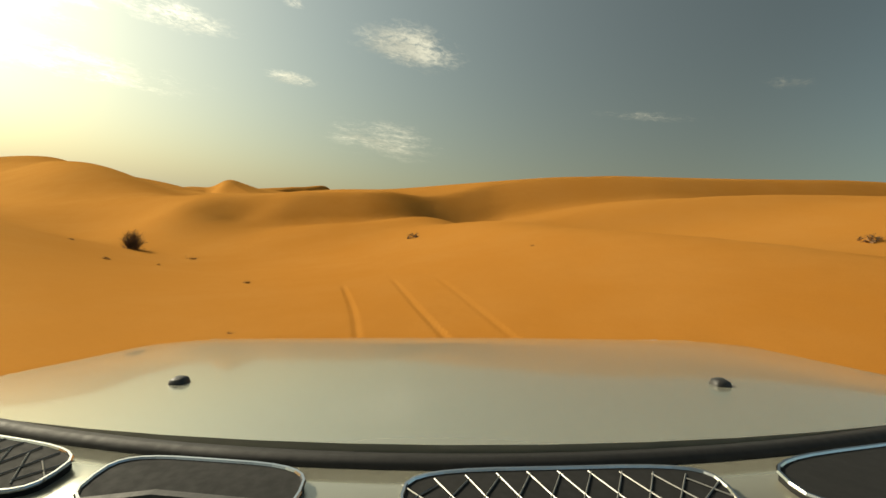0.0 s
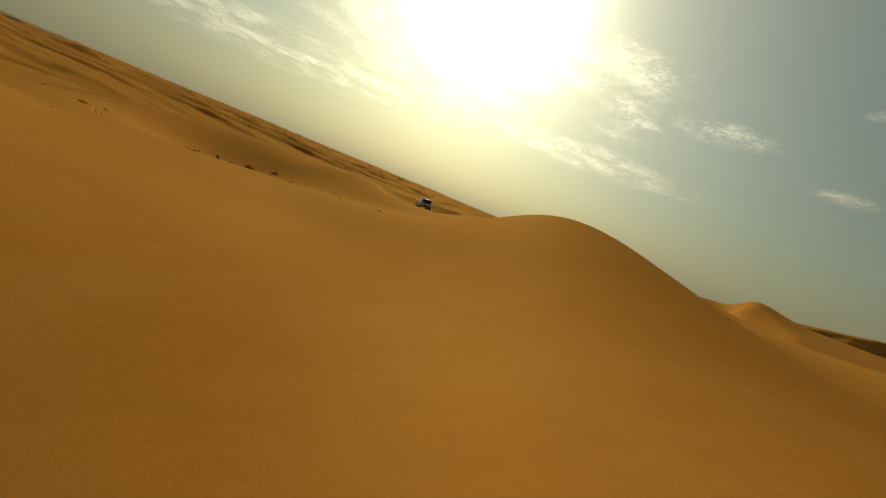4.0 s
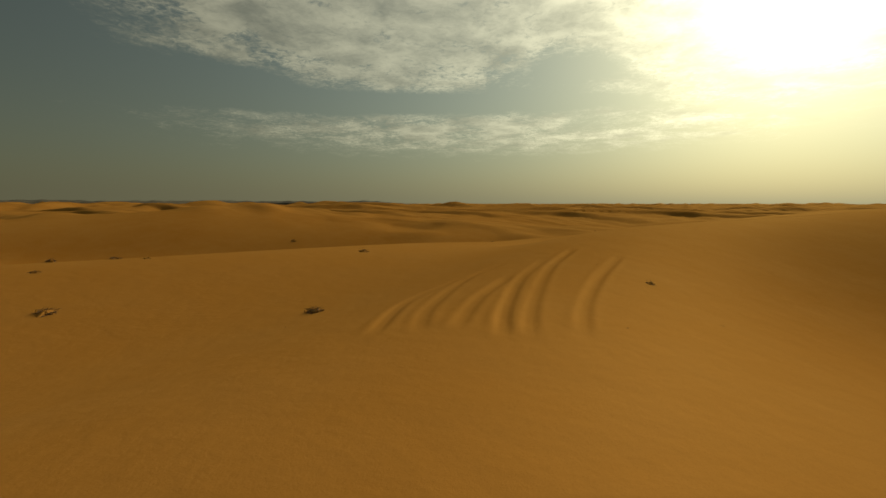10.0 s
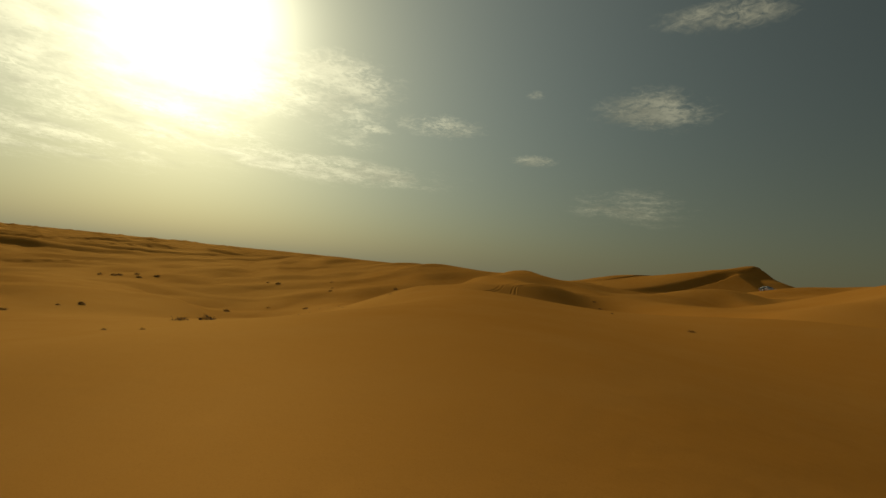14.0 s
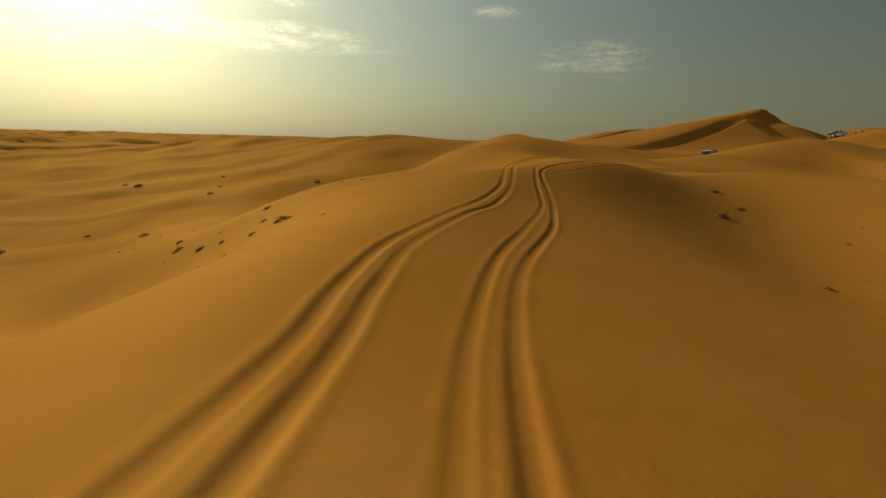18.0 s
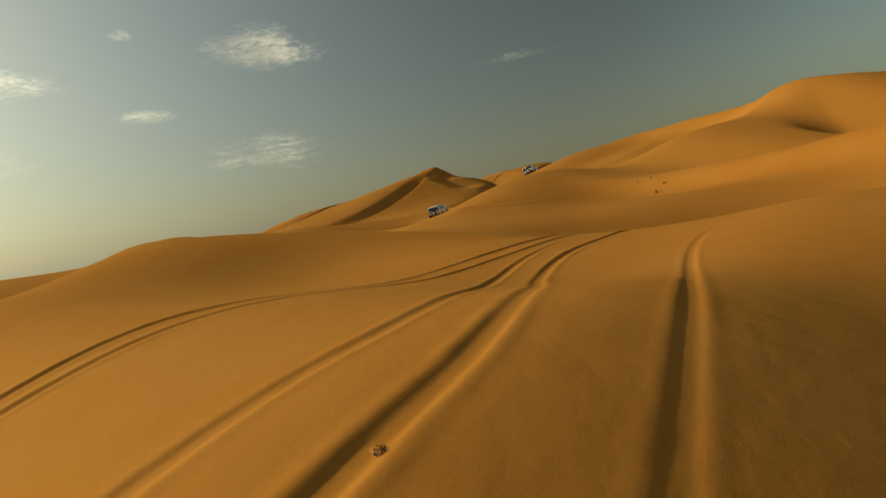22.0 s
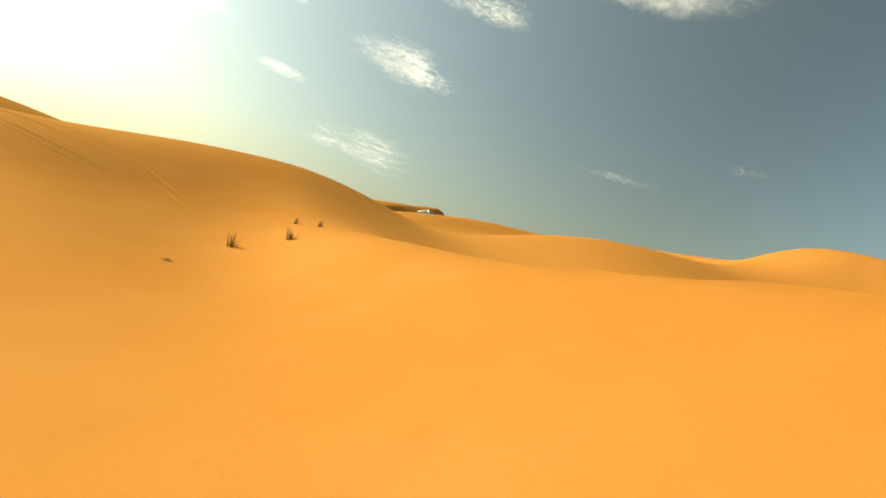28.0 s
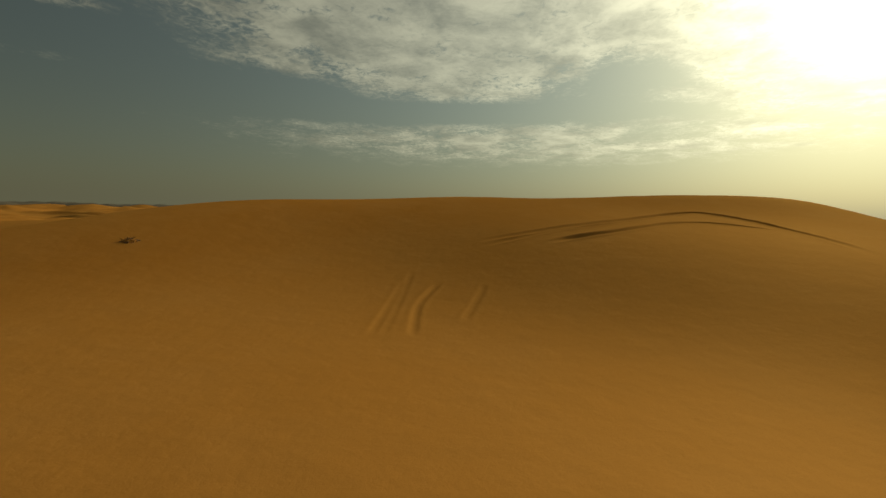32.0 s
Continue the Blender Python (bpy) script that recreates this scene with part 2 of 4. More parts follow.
dune(-139.3, 71.3, -2.03, 34.4, 11.2, 62.2, -0.02)
dune(-54.0, 36.7, 1.55, 19.4, 12.4, 84.8, -0.31)
dune(-88.1, 14.7, 1.79, 32.6, 11.0, 71.2, 0.03)
dune(-43.4, 11.0, 2.46, 21.2, 16.4, 68.6, -0.14)
dune(-10.5, -2.3, 3.82, 26.4, 16.3, 54.6, -0.18)
dune(-81.3, 108.7, 2.68, 11.3, 5.0, 22.4, 0.60)
dune(-121.4, 57.6, 0.48, 10.5, 10.9, 40.0, 0.09)
dune(-151.7, 73.3, -2.95, 20.1, 11.3, 88.3, 0.50)
dune(-134.0, 98.6, -3.65, 28.8, 7.2, 177.7, -0.05)
dune(-120.5, 105.9, 1.62, 11.9, 14.9, 47.4, -0.04)
dune(-125.2, 129.2, 0.78, 17.9, 7.0, 96.5, -0.60)
dune(-107.2, 9.7, -0.53, 12.7, 10.5, 54.8, 0.02)
dune(-105.5, 36.1, 1.70, 10.4, 8.6, 0.8, -0.19)
dune(-105.2, 49.4, -0.24, 12.9, 10.3, 36.4, 0.02)
dune(-109.6, 67.4, -0.54, 16.0, 5.6, 9.9, 0.60)
dune(-110.5, 86.6, 0.89, 9.1, 5.0, 124.9, -0.52)
dune(-107.8, 110.2, -0.77, 20.2, 5.6, 60.6, 0.46)
dune(-108.6, 121.9, 0.54, 13.5, 7.6, 8.6, -0.36)
dune(-122.5, 145.3, 2.75, 12.1, 9.7, 170.9, -0.06)
dune(-89.7, 13.3, 0.89, 10.8, 8.2, 76.8, -0.13)
dune(-89.9, 31.1, 0.66, 13.3, 6.6, 54.2, 0.07)
dune(-97.1, 55.6, 1.29, 16.0, 5.2, 78.7, -0.34)
dune(-97.8, 73.7, 1.34, 11.8, 9.6, 178.8, 0.19)
dune(-93.2, 89.8, -1.31, 14.1, 7.4, 36.9, 0.41)
dune(-90.6, 102.3, -2.84, 8.3, 7.7, 80.8, -0.30)
dune(-93.2, 130.2, -0.20, 15.2, 5.0, 93.1, -0.29)
dune(-84.1, 137.5, -1.91, 9.3, 7.5, 165.8, 0.04)
dune(-70.2, -10.4, 1.08, 12.9, 9.8, 57.1, -0.04)
dune(-73.3, 13.8, -2.20, 13.8, 7.1, 69.6, -0.45)
dune(-78.9, 31.2, -2.68, 9.2, 9.4, 62.9, 0.21)
dune(-60.8, 90.5, -3.89, 9.0, 17.4, 94.1, 0.20)
dune(-73.9, 104.8, -2.08, 17.8, 5.0, 48.7, 0.19)
dune(-72.7, 130.4, 3.73, 9.2, 7.1, 84.0, -0.54)
dune(-50.8, 12.2, -1.46, 12.0, 8.5, 42.7, 0.10)
dune(-50.6, 31.4, -0.48, 13.8, 9.0, 44.0, 0.01)
dune(-48.1, 62.7, -2.10, 10.7, 14.4, 81.5, 0.15)
dune(-27.9, 13.7, 1.76, 12.1, 7.7, 98.9, -0.09)
dune(-24.0, 32.0, -1.74, 13.3, 6.6, 85.5, 0.26)
dune(-37.9, 50.8, -1.08, 15.2, 8.0, 5.8, 0.06)
dune(-15.2, -8.1, -0.42, 12.8, 10.2, 63.3, 0.01)
dune(-11.6, 19.4, -2.29, 12.5, 5.0, 65.7, -0.10)
dune(-9.1, 25.5, 1.76, 9.3, 7.3, 55.0, -0.12)
dune(-8.8, 50.7, 1.68, 13.8, 9.0, 38.8, 0.08)
dune(5.7, -27.2, 0.11, 13.0, 10.0, 30.6, 0.00)
dune(1.9, -0.9, -0.45, 13.2, 9.9, 56.1, -0.02)
dune(3.0, 11.5, 2.91, 16.0, 5.0, 26.7, -0.42)
dune(2.3, 31.7, 0.12, 13.9, 10.0, 62.4, -0.02)
dune(24.6, -5.4, 1.30, 14.1, 10.4, 48.1, 0.02)
dune(19.7, 9.8, 2.03, 10.5, 9.4, 50.6, -0.19)
dune(-210.4, 51.8, -4.75, 39.3, 35.3, 58.0, 0.17)
dune(-210.0, 111.3, 0.57, 23.6, 23.0, 28.7, 0.03)
dune(-209.5, 144.3, 3.34, 34.4, 13.1, 71.5, -0.06)
dune(-161.9, -38.7, 3.16, 27.2, 18.7, 95.3, -0.17)
dune(-163.0, 12.1, 1.37, 31.5, 14.2, 19.6, 0.22)
dune(-159.1, 60.7, 0.34, 29.3, 18.6, 83.1, -0.06)
dune(-158.5, 126.9, 2.32, 27.5, 19.9, 63.9, 0.31)
dune(-164.3, 140.5, 1.66, 29.3, 20.3, 81.0, 0.05)
dune(-174.0, 197.0, -4.03, 13.0, 34.2, 91.9, -0.29)
dune(-109.9, -81.7, 0.94, 31.3, 21.9, 33.0, -0.00)
dune(-115.6, -22.5, -4.63, 36.0, 13.5, 31.4, 0.08)
dune(-113.0, 11.7, -1.26, 31.3, 22.5, 68.6, 0.10)
dune(-111.8, 156.4, -0.66, 29.6, 19.8, 19.5, 0.10)
dune(-75.3, -83.7, 0.55, 28.2, 22.3, 46.6, 0.01)
dune(-70.7, -44.3, 1.81, 27.3, 19.9, 93.6, -0.06)
dune(-72.7, 61.4, -0.35, 27.7, 23.5, 30.2, 0.04)
dune(-64.5, 154.5, -0.58, 28.2, 21.7, 52.5, 0.00)
dune(-64.0, 199.5, -0.28, 28.1, 22.3, 71.8, -0.01)
dune(-34.2, -87.9, 0.20, 28.2, 22.0, 63.9, 0.00)
dune(-29.6, -33.8, 0.32, 28.0, 22.2, 30.5, -0.00)
dune(-23.0, 97.8, -1.42, 31.2, 23.9, 70.6, -0.23)
dune(-33.3, 150.2, -0.44, 26.7, 22.7, 31.0, 0.01)
dune(-9.4, 195.8, -4.27, 29.7, 27.7, 49.2, 0.09)
dune(14.4, -35.0, 0.37, 27.8, 22.4, 50.3, 0.01)
dune(21.5, 60.2, 0.33, 28.8, 22.0, 42.7, 0.00)
dune(19.6, 97.8, 2.20, 34.7, 22.3, 66.9, 0.06)
dune(60.5, -32.5, 1.87, 34.6, 22.0, 17.6, -0.00)
dune(51.6, 10.0, 3.45, 28.6, 21.2, 4.0, 0.09)
dune(69.2, 63.3, 0.23, 28.1, 22.1, 54.7, -0.00)
dune(-76.0, 284.0, 17.25, 24.0, 33.0, 14.5, -0.35)
dune(-36.0, 286.0, 8.78, 12.0, 12.0, 14.3, -0.30)
dune(-77.5, 288.0, 5.81, 10.0, 10.0, 17.2, -0.20)
dune(-113.9, 87.5, 0.88, 3.6, 3.6, 71.6, 0.00)
dune(-100.0, 70.0, -1.89, 13.0, 8.0, 11.5, 0.10)
dune(-112.0, 70.0, 0.59, 13.0, 5.5, 11.5, 0.00)
dune(-102.0, 114.0, -0.13, 25.5, 11.9, 20.1, 0.00)
dune(-90.0, 54.0, 0.84, 16.5, 7.7, 20.1, 0.00)
dune(-78.0, 162.0, 0.81, 25.5, 11.9, 20.1, 0.00)
dune(-50.0, 290.0, -2.69, 19.0, 28.0, 0.0, 0.00)
dune(-130.0, 270.0, 0.78, 19.0, 28.0, 0.0, 0.00)
dune(-80.0, 95.0, -0.56, 4.8, 7.0, 0.0, 0.00)
dune(-100.0, 150.0, 0.15, 4.8, 7.0, 0.0, 0.00)
dune(-102.0, 114.0, -0.13, 25.5, 11.9, 20.1, 0.00)
dune(-50.0, 290.0, -2.69, 19.0, 28.0, 0.0, 0.00)
dune(-130.0, 270.0, 0.78, 19.0, 28.0, 0.0, 0.00)
dune(-90.0, 54.0, 0.84, 16.5, 7.7, 20.1, 0.00)
dune(-106.0, 158.0, -1.02, 7.5, 11.0, 0.0, 0.00)
dune(-80.0, 125.0, -0.51, 4.8, 7.0, 0.0, 0.00)
dune(-120.0, 110.0, 0.26, 10.5, 4.9, 108.9, 0.00)
dune(-110.0, 130.0, -0.38, 10.5, 4.9, 154.7, 0.00)
dune(-82.0, 102.0, -0.56, 16.5, 7.7, 108.9, 0.00)
dune(-106.0, 158.0, -1.02, 7.5, 11.0, 0.0, 0.00)
dune(-50.0, 290.0, -2.69, 19.0, 28.0, 0.0, 0.00)
dune(-110.0, 270.0, 2.13, 19.0, 28.0, 0.0, 0.00)
dune(-85.0, 125.0, -0.29, 4.8, 7.0, 0.0, 0.00)
dune(-115.0, 100.0, -1.50, 4.8, 7.0, 0.0, 0.00)
dune(-115.0, 125.0, -0.21, 10.5, 4.9, 20.1, 0.00)
dune(-98.0, 158.0, -1.19, 7.5, 11.0, 0.0, 0.00)
dune(-130.0, 80.0, 0.43, 10.5, 4.9, 154.7, 0.00)
dune(-130.0, 270.0, 0.78, 19.0, 28.0, 0.0, 0.00)
dune(-50.0, 270.0, -1.88, 19.0, 28.0, 0.0, 0.00)
dune(-140.0, 110.0, -0.11, 10.5, 4.9, 20.1, 0.00)
dune(-85.0, 145.0, 0.67, 4.8, 7.0, 0.0, 0.00)
dune(-98.0, 166.0, -0.78, 7.5, 11.0, 0.0, 0.00)
dune(-115.0, 130.0, 0.16, 10.5, 4.9, 20.1, 0.00)
dune(-5.0, 30.0, -0.70, 10.5, 4.9, 20.1, 0.00)
dune(-130.0, 80.0, 0.43, 10.5, 4.9, 154.7, 0.00)
dune(-85.0, 145.0, 0.67, 4.8, 7.0, 0.0, 0.00)
dune(-80.0, 125.0, -0.74, 10.5, 4.9, 20.1, 0.00)
dune(-65.0, 140.0, 0.25, 4.8, 7.0, 0.0, 0.00)
dune(-90.0, 166.0, -0.82, 7.5, 11.0, 0.0, 0.00)
dune(-80.0, 150.0, 0.29, 10.5, 4.9, 154.7, 0.00)
dune(-110.0, 130.0, -0.38, 10.5, 4.9, 154.7, 0.00)
dune(-135.0, 80.0, 0.89, 4.8, 7.0, 0.0, 0.00)
dune(-140.0, 115.0, -0.86, 4.8, 7.0, 0.0, 0.00)
dune(-130.0, 95.0, 0.45, 10.5, 4.9, 154.7, 0.00)
dune(-80.0, 125.0, -0.74, 10.5, 4.9, 20.1, 0.00)
dune(-90.0, 166.0, -0.82, 7.5, 11.0, 0.0, 0.00)
dune(-110.0, 130.0, -0.38, 10.5, 4.9, 154.7, 0.00)
dune(-80.0, 150.0, 0.61, 4.8, 7.0, 0.0, 0.00)
dune(-135.0, 80.0, 0.89, 4.8, 7.0, 0.0, 0.00)
dune(-20.0, 20.0, -0.49, 4.8, 7.0, 0.0, 0.00)
dune(-140.0, 105.0, -0.17, 4.8, 7.0, 0.0, 0.00)
dune(-82.0, 166.0, -0.73, 7.5, 11.0, 0.0, 0.00)
dune(-105.0, 140.0, -0.21, 10.5, 4.9, 154.7, 0.00)
dune(-74.0, 54.0, 1.50, 7.5, 11.0, 0.0, 0.00)
dune(-100.0, 110.0, 0.83, 4.8, 7.0, 0.0, 0.00)
dune(-82.0, 166.0, -0.73, 7.5, 11.0, 0.0, 0.00)
dune(-75.0, 75.0, -0.68, 4.8, 7.0, 0.0, 0.00)
dune(-100.0, 110.0, -0.56, 10.5, 4.9, 154.7, 0.00)
dune(-135.0, 80.0, 0.89, 4.8, 7.0, 0.0, 0.00)
dune(110.0, 30.0, 0.07, 30.6, 45.0, 0.0, 0.00)
dune(-105.0, 135.0, -0.93, 10.5, 4.9, 154.7, 0.00)
dune(30.0, 350.0, -1.83, 30.6, 45.0, 0.0, 0.00)
dune(-50.0, 390.0, 1.32, 30.6, 45.0, 0.0, 0.00)
dune(30.0, 350.0, -1.83, 30.6, 45.0, 0.0, 0.00)
dune(-130.0, 90.0, 0.27, 4.8, 7.0, 0.0, 0.00)
dune(-140.0, 110.0, -0.48, 10.5, 4.9, 64.7, 0.00)
dune(30.0, 350.0, -1.83, 30.6, 45.0, 0.0, 0.00)
dune(110.0, 30.0, 0.07, 30.6, 45.0, 0.0, 0.00)
dune(-125.0, 85.0, -0.37, 10.5, 4.9, 20.1, 0.00)
dune(30.0, 350.0, -1.83, 30.6, 45.0, 0.0, 0.00)
dune(-140.0, 105.0, -0.17, 4.8, 7.0, 0.0, 0.00)
dune(-130.0, 90.0, 0.48, 10.5, 4.9, 154.7, 0.00)
dune(110.0, 30.0, 0.07, 30.6, 45.0, 0.0, 0.00)
dune(110.0, 30.0, 0.07, 30.6, 45.0, 0.0, 0.00)
dune(110.0, 30.0, 0.07, 30.6, 45.0, 0.0, 0.00)
dune(0.5, 19.0, -0.40, 4.5, 2.6, 90, 0.0)
dune(7.5, 14.0, 1.05, 6.0, 4.0, 63, 0.0)
dune(1.0, 19.5, -0.45, 3.5, 2.6, 90, 0.0)
dune(16.0, 20.0, -1.3, 9.0, 5.5, 90, 0.0)
dune(30.0, 30.5, 2.4, 9.0, 6.0, 90, 0.0)
dune(15.0, 30.0, 0.55, 7.0, 6.0, 90, 0.0)
dune(-4.0, 26.0, -0.07, 9.0, 3.0, 90, 0.0)
dune(-12.0, 22.2, 0.48, 2.2, 1.8, 60, 0.0)


SLIPS = []


def slip(*points, drop=2.0, steep=3.0, run=9.0):
    """A sharp crest along points, with the sand fallen away on its right-hand side."""
    SLIPS.append((np.array(points, float), drop, steep, run))


slip((-13.0, 27.3), (-8.2, 25.3), (-4.5, 25.5), (-1.5, 27.0), (2.5, 28.7), (7.0, 28.6), (12.0, 28.2), (18.0, 28.4), (25.0, 28.5), (34.0, 27.0), drop=1.15, steep=3.0, run=2.8)
slip((-155.0, -22.0), (-157.5, -8.0), (-157.0, 2.0), (-153.0, 10.0), drop=0.8, steep=5.0, run=10.0)
slip((-76.0, 250.0), (-80.0, 258.0), (-84.5, 266.0), (-85.0, 274.0), (-80.0, 281.0), (-77.0, 289.0), (-78.0, 298.0), drop=2.0, steep=8.0, run=9.0)
slip((-69.0, 129.5), (-63.0, 128.0), (-57.0, 123.5), (-50.0, 116.0), (-45.0, 109.0), drop=2.2, steep=6.0, run=7.0)


def nearest(line, x, y):
    """Each point's distance from a line of points, where along the line it is nearest, and the side (right is positive)."""
    best, where, side = np.full(x.shape, 1e9), np.zeros(x.shape), np.zeros(x.shape)
    for n, (p, q) in enumerate(zip(line, line[1:])):
        d = q - p
        t = np.clip(((x - p[0]) * d[0] + (y - p[1]) * d[1]) / (d @ d + 1e-9), 0, 1)
        r = np.hypot(x - p[0] - t * d[0], y - p[1] - t * d[1])
        near = r < best
        best[near], where[near] = r[near], n + t[near]
        side[near] = ((x - p[0]) * d[1] - (y - p[1]) * d[0])[near]
    return best, where, np.sign(side)


def smoothstep(v):
    v = np.clip(v, 0, 1)
    return v * v * (3 - 2 * v)


def small_dunes(wx, wy, wave, rise):
    """Short dunes that face the wind with a long slope and drop on the lee side."""
    k = (0.89 * wx - 0.45 * wy) / wave
    s = k - np.floor(k)
    saw = np.where(s < 0.8, smoothstep(s / 0.8) ** 1.3, 1 - smoothstep((s - 0.8) / 0.2))
    along = 0.5 + 0.5 * np.sin((0.45 * wx + 0.89 * wy) / (0.55 * wave) + 1.9 * np.floor(k))
    return rise * (saw - 0.45) * (0.25 + 0.75 * along)


def hummocks(x, y):
    """Low crescents of sand, side by side and in broken rows."""
    a = np.sin(x / 4.3 + 1.7 * np.sin(y / 9.1) + 0.8 * np.sin(x / 17.0)) * np.sin(y / 3.4 + 1.9 * np.sin(x / 10.3))
    b = np.sin(x / 2.6 - y / 5.9 + 2.1 * np.sin(y / 12.7)) * np.sin(y / 6.1 + 1.3 * np.sin(x / 7.7 + 1.0))
    return 0.42 * np.maximum(a, -0.25) + 0.24 * np.maximum(b, -0.2)


def ground_height(x, y):
    """The ground's height at arrays x, y: low far dunes, and the dunes above."""
    x, y = np.asarray(x, float), np.asarray(y, float)
    r = np.hypot(x + 70, y - 60)
    m = smoothstep((r - 130) / 170)
    wx = x + 28 * np.sin(y / 97 + 0.4) + 13 * np.sin(y / 41 + x / 63)
    wy = y + 30 * np.sin(x / 113 + 1.1) + 12 * np.sin(x / 47 - y / 71)
    a = np.sin(wx / 37 + wy / 64)
    b = np.sin(wx / 61 - wy / 29 + 2.0)
    c = np.sin((wx * 0.5 + wy) / 17.0 + 1.3 * np.sin(wx / 53))
    d = np.sin(wx / 190 + 0.7) * np.sin(wy / 230 - 0.4)
    z = 2.2 * (1 - np.abs(a)) ** 1.3 + 2.6 * (1 - np.abs(b)) ** 1.4 + 0.9 * (1 - np.abs(c)) ** 1.5 + 3.2 * d
    h = -5.0 + m * (z - 2.6) - 2.0 * np.clip((r - 300) / 1500, 0, 1)
    h = h + smoothstep((r - 105) / 90) * (small_dunes(wx, wy, 27.0, 1.9) + small_dunes(wx + 9 * np.sin(wy / 23), wy + 40, 61.0, 2.2) * smoothstep((r - 160) / 150))
    h = h + smoothstep((-134 - x) / 16) * hummocks(x, y) * (1 - 0.5 * smoothstep((r - 170) / 90))
    for cx, cy, top, length, width, turn, lean in DUNES:
        dx, dy = x - cx, y - cy
        u, v = -dx * math.sin(turn) + dy * math.cos(turn), dx * math.cos(turn) + dy * math.sin(turn)
        w = width * (1 + lean * np.tanh(v / (0.5 * width)))
        h = h + top * np.exp(1 - np.sqrt(1 + 2.2 * (v / w) ** 2) - 0.5 * (u / length) ** 2)
    h = np.atleast_1d(h)
    for line, drop, steep, run in SLIPS:
        far = 4 * run
        i = np.nonzero((x > line[:, 0].min() - far) & (x < line[:, 0].max() + far) & (y > line[:, 1].min() - far) & (y < line[:, 1].max() + far)) if x.ndim else (np.array([0]),)
        px, py = (x[i], y[i]) if x.ndim else (x[None], y[None])
        r, where, side = nearest(line, px, py)
        s = r * side
        ends = smoothstep(np.minimum(where, len(line) - 1 - where) / 0.9)
        lip = 0.08 * drop * np.exp(-np.abs(np.minimum(s, 0)) / (0.7 * run)) * (s <= 0) + (s > 0) * (0.08 * drop - drop * np.clip(s / steep, 0, 1) * np.exp(-np.maximum(s - steep, 0) ** 2 / run ** 2))
        lip = np.where(s > steep, lip * np.exp(-np.maximum(s - steep, 0) / (3 * run)), lip)
        h[i] += ends * lip
    return h if x.ndim else h[0]


def zat(x, y):
    return float(ground_height(x, y))


def grid_lines(lo, hi, step, reach):
    inner = np.arange(lo, hi + step / 2, step)
    out, d, s = [], 0.0, step
    while d < reach:
        s *= 1.024
        d += s
        out.append(d)
    out = np.array(out)
    return np.concatenate([(lo - out)[::-1], inner, hi + out])


RUTS = []


def spline(points, step=0.3):
    p = [np.array(q, float) for q in points]
    p = [2 * p[0] - p[1]] + p + [2 * p[-1] - p[-2]]
    out = []
    for a, b, c, d in zip(p, p[1:], p[2:], p[3:]):
        n = max(2, int(np.linalg.norm(c - b) / step))
        for t in np.linspace(0, 1, n, endpoint=False):
            out.append(0.5 * (2 * b + (c - a) * t + (2 * a - 5 * b + 4 * c - d) * t * t + (3 * b - a - 3 * c + d) * t ** 3))
    out.append(p[-2])
    return np.array(out)


def rut(*points, depth=1.0, wide=1.0):
    """The line along which one row of wheels has pressed a groove into the sand."""
    RUTS.append((spline(points), depth, wide))


rut((-0.68, 4.45), (-1.11, 6.30), (-1.88, 8.95), depth=0.2, wide=0.25)
rut((0.34, 4.34), (-0.28, 6.49), (-0.97, 9.05), depth=0.2, wide=0.25)
rut((1.01, 4.23), (0.53, 6.08), (-0.07, 8.45), depth=0.2, wide=0.25)
rut((-33.74, 29.41), (-34.13, 29.31), (-36.32, 28.75), (-41.23, 27.54), depth=0.14, wide=0.4)
rut((-33.97, 30.32), (-34.36, 30.21), (-36.68, 29.55), (-39.37, 28.73), depth=0.17, wide=0.4)
rut((-37.84, 29.05), (-39.15, 28.54), (-42.98, 27.31), depth=0.12, wide=0.4)
rut((-60.46, 20.42), (-61.06, 20.33), (-63.23, 20.18), (-66.63, 20.24), depth=0.4, wide=0.55)
rut((-61.24, 21.77), (-62.13, 21.61), (-63.77, 21.38), (-67.28, 21.10), depth=0.4, wide=0.55)
rut((-61.21, 22.09), (-62.75, 21.91), (-64.84, 21.69), (-68.61, 21.58), depth=0.4, wide=0.55)
rut((-71.63, 18.40), (-74.09, 18.25), (-75.92, 18.75), (-77.05, 19.36), depth=0.4, wide=0.6)
rut((-71.60, 19.01), (-73.34, 18.79), (-76.27, 19.06), (-78.08, 19.85), depth=0.35, wide=0.6)
rut((-71.92, 19.35), (-74.10, 19.50), (-76.28, 20.01), depth=0.3, wide=0.6)
rut((-71.63, 19.96), (-73.38, 19.94), (-75.93, 20.19), (-78.56, 20.83), depth=0.4, wide=0.6)
rut((-71.73, 20.24), (-74.03, 20.37), (-77.16, 20.82), (-80.24, 21.71), depth=0.45, wide=0.6)
rut((-72.03, 20.88), (-74.06, 21.17), (-76.50, 21.78), (-79.46, 22.80), depth=0.4, wide=0.6)
rut((-90.82, 24.20), (-91.45, 25.78), (-92.79, 28.78), (-95.06, 32.68), (-96.61, 35.84), depth=0.5, wide=0.7)
rut((-88.24, 24.72), (-90.19, 27.00), (-93.10, 31.19), (-95.33, 34.99), depth=0.5, wide=0.7)
rut((-89.31, 28.84), (-92.59, 33.75), depth=0.4, wide=0.6)
rut((-92.12, 29.97), (-93.32, 31.88), (-95.49, 35.68), depth=0.5, wide=0.65)
rut((-91.84, 30.36), (-92.79, 32.07), (-95.01, 36.05), depth=0.35, wide=0.6)
rut((-91.17, 31.61), (-92.76, 34.85), (-94.2, 37.6), depth=0.3, wide=0.6)
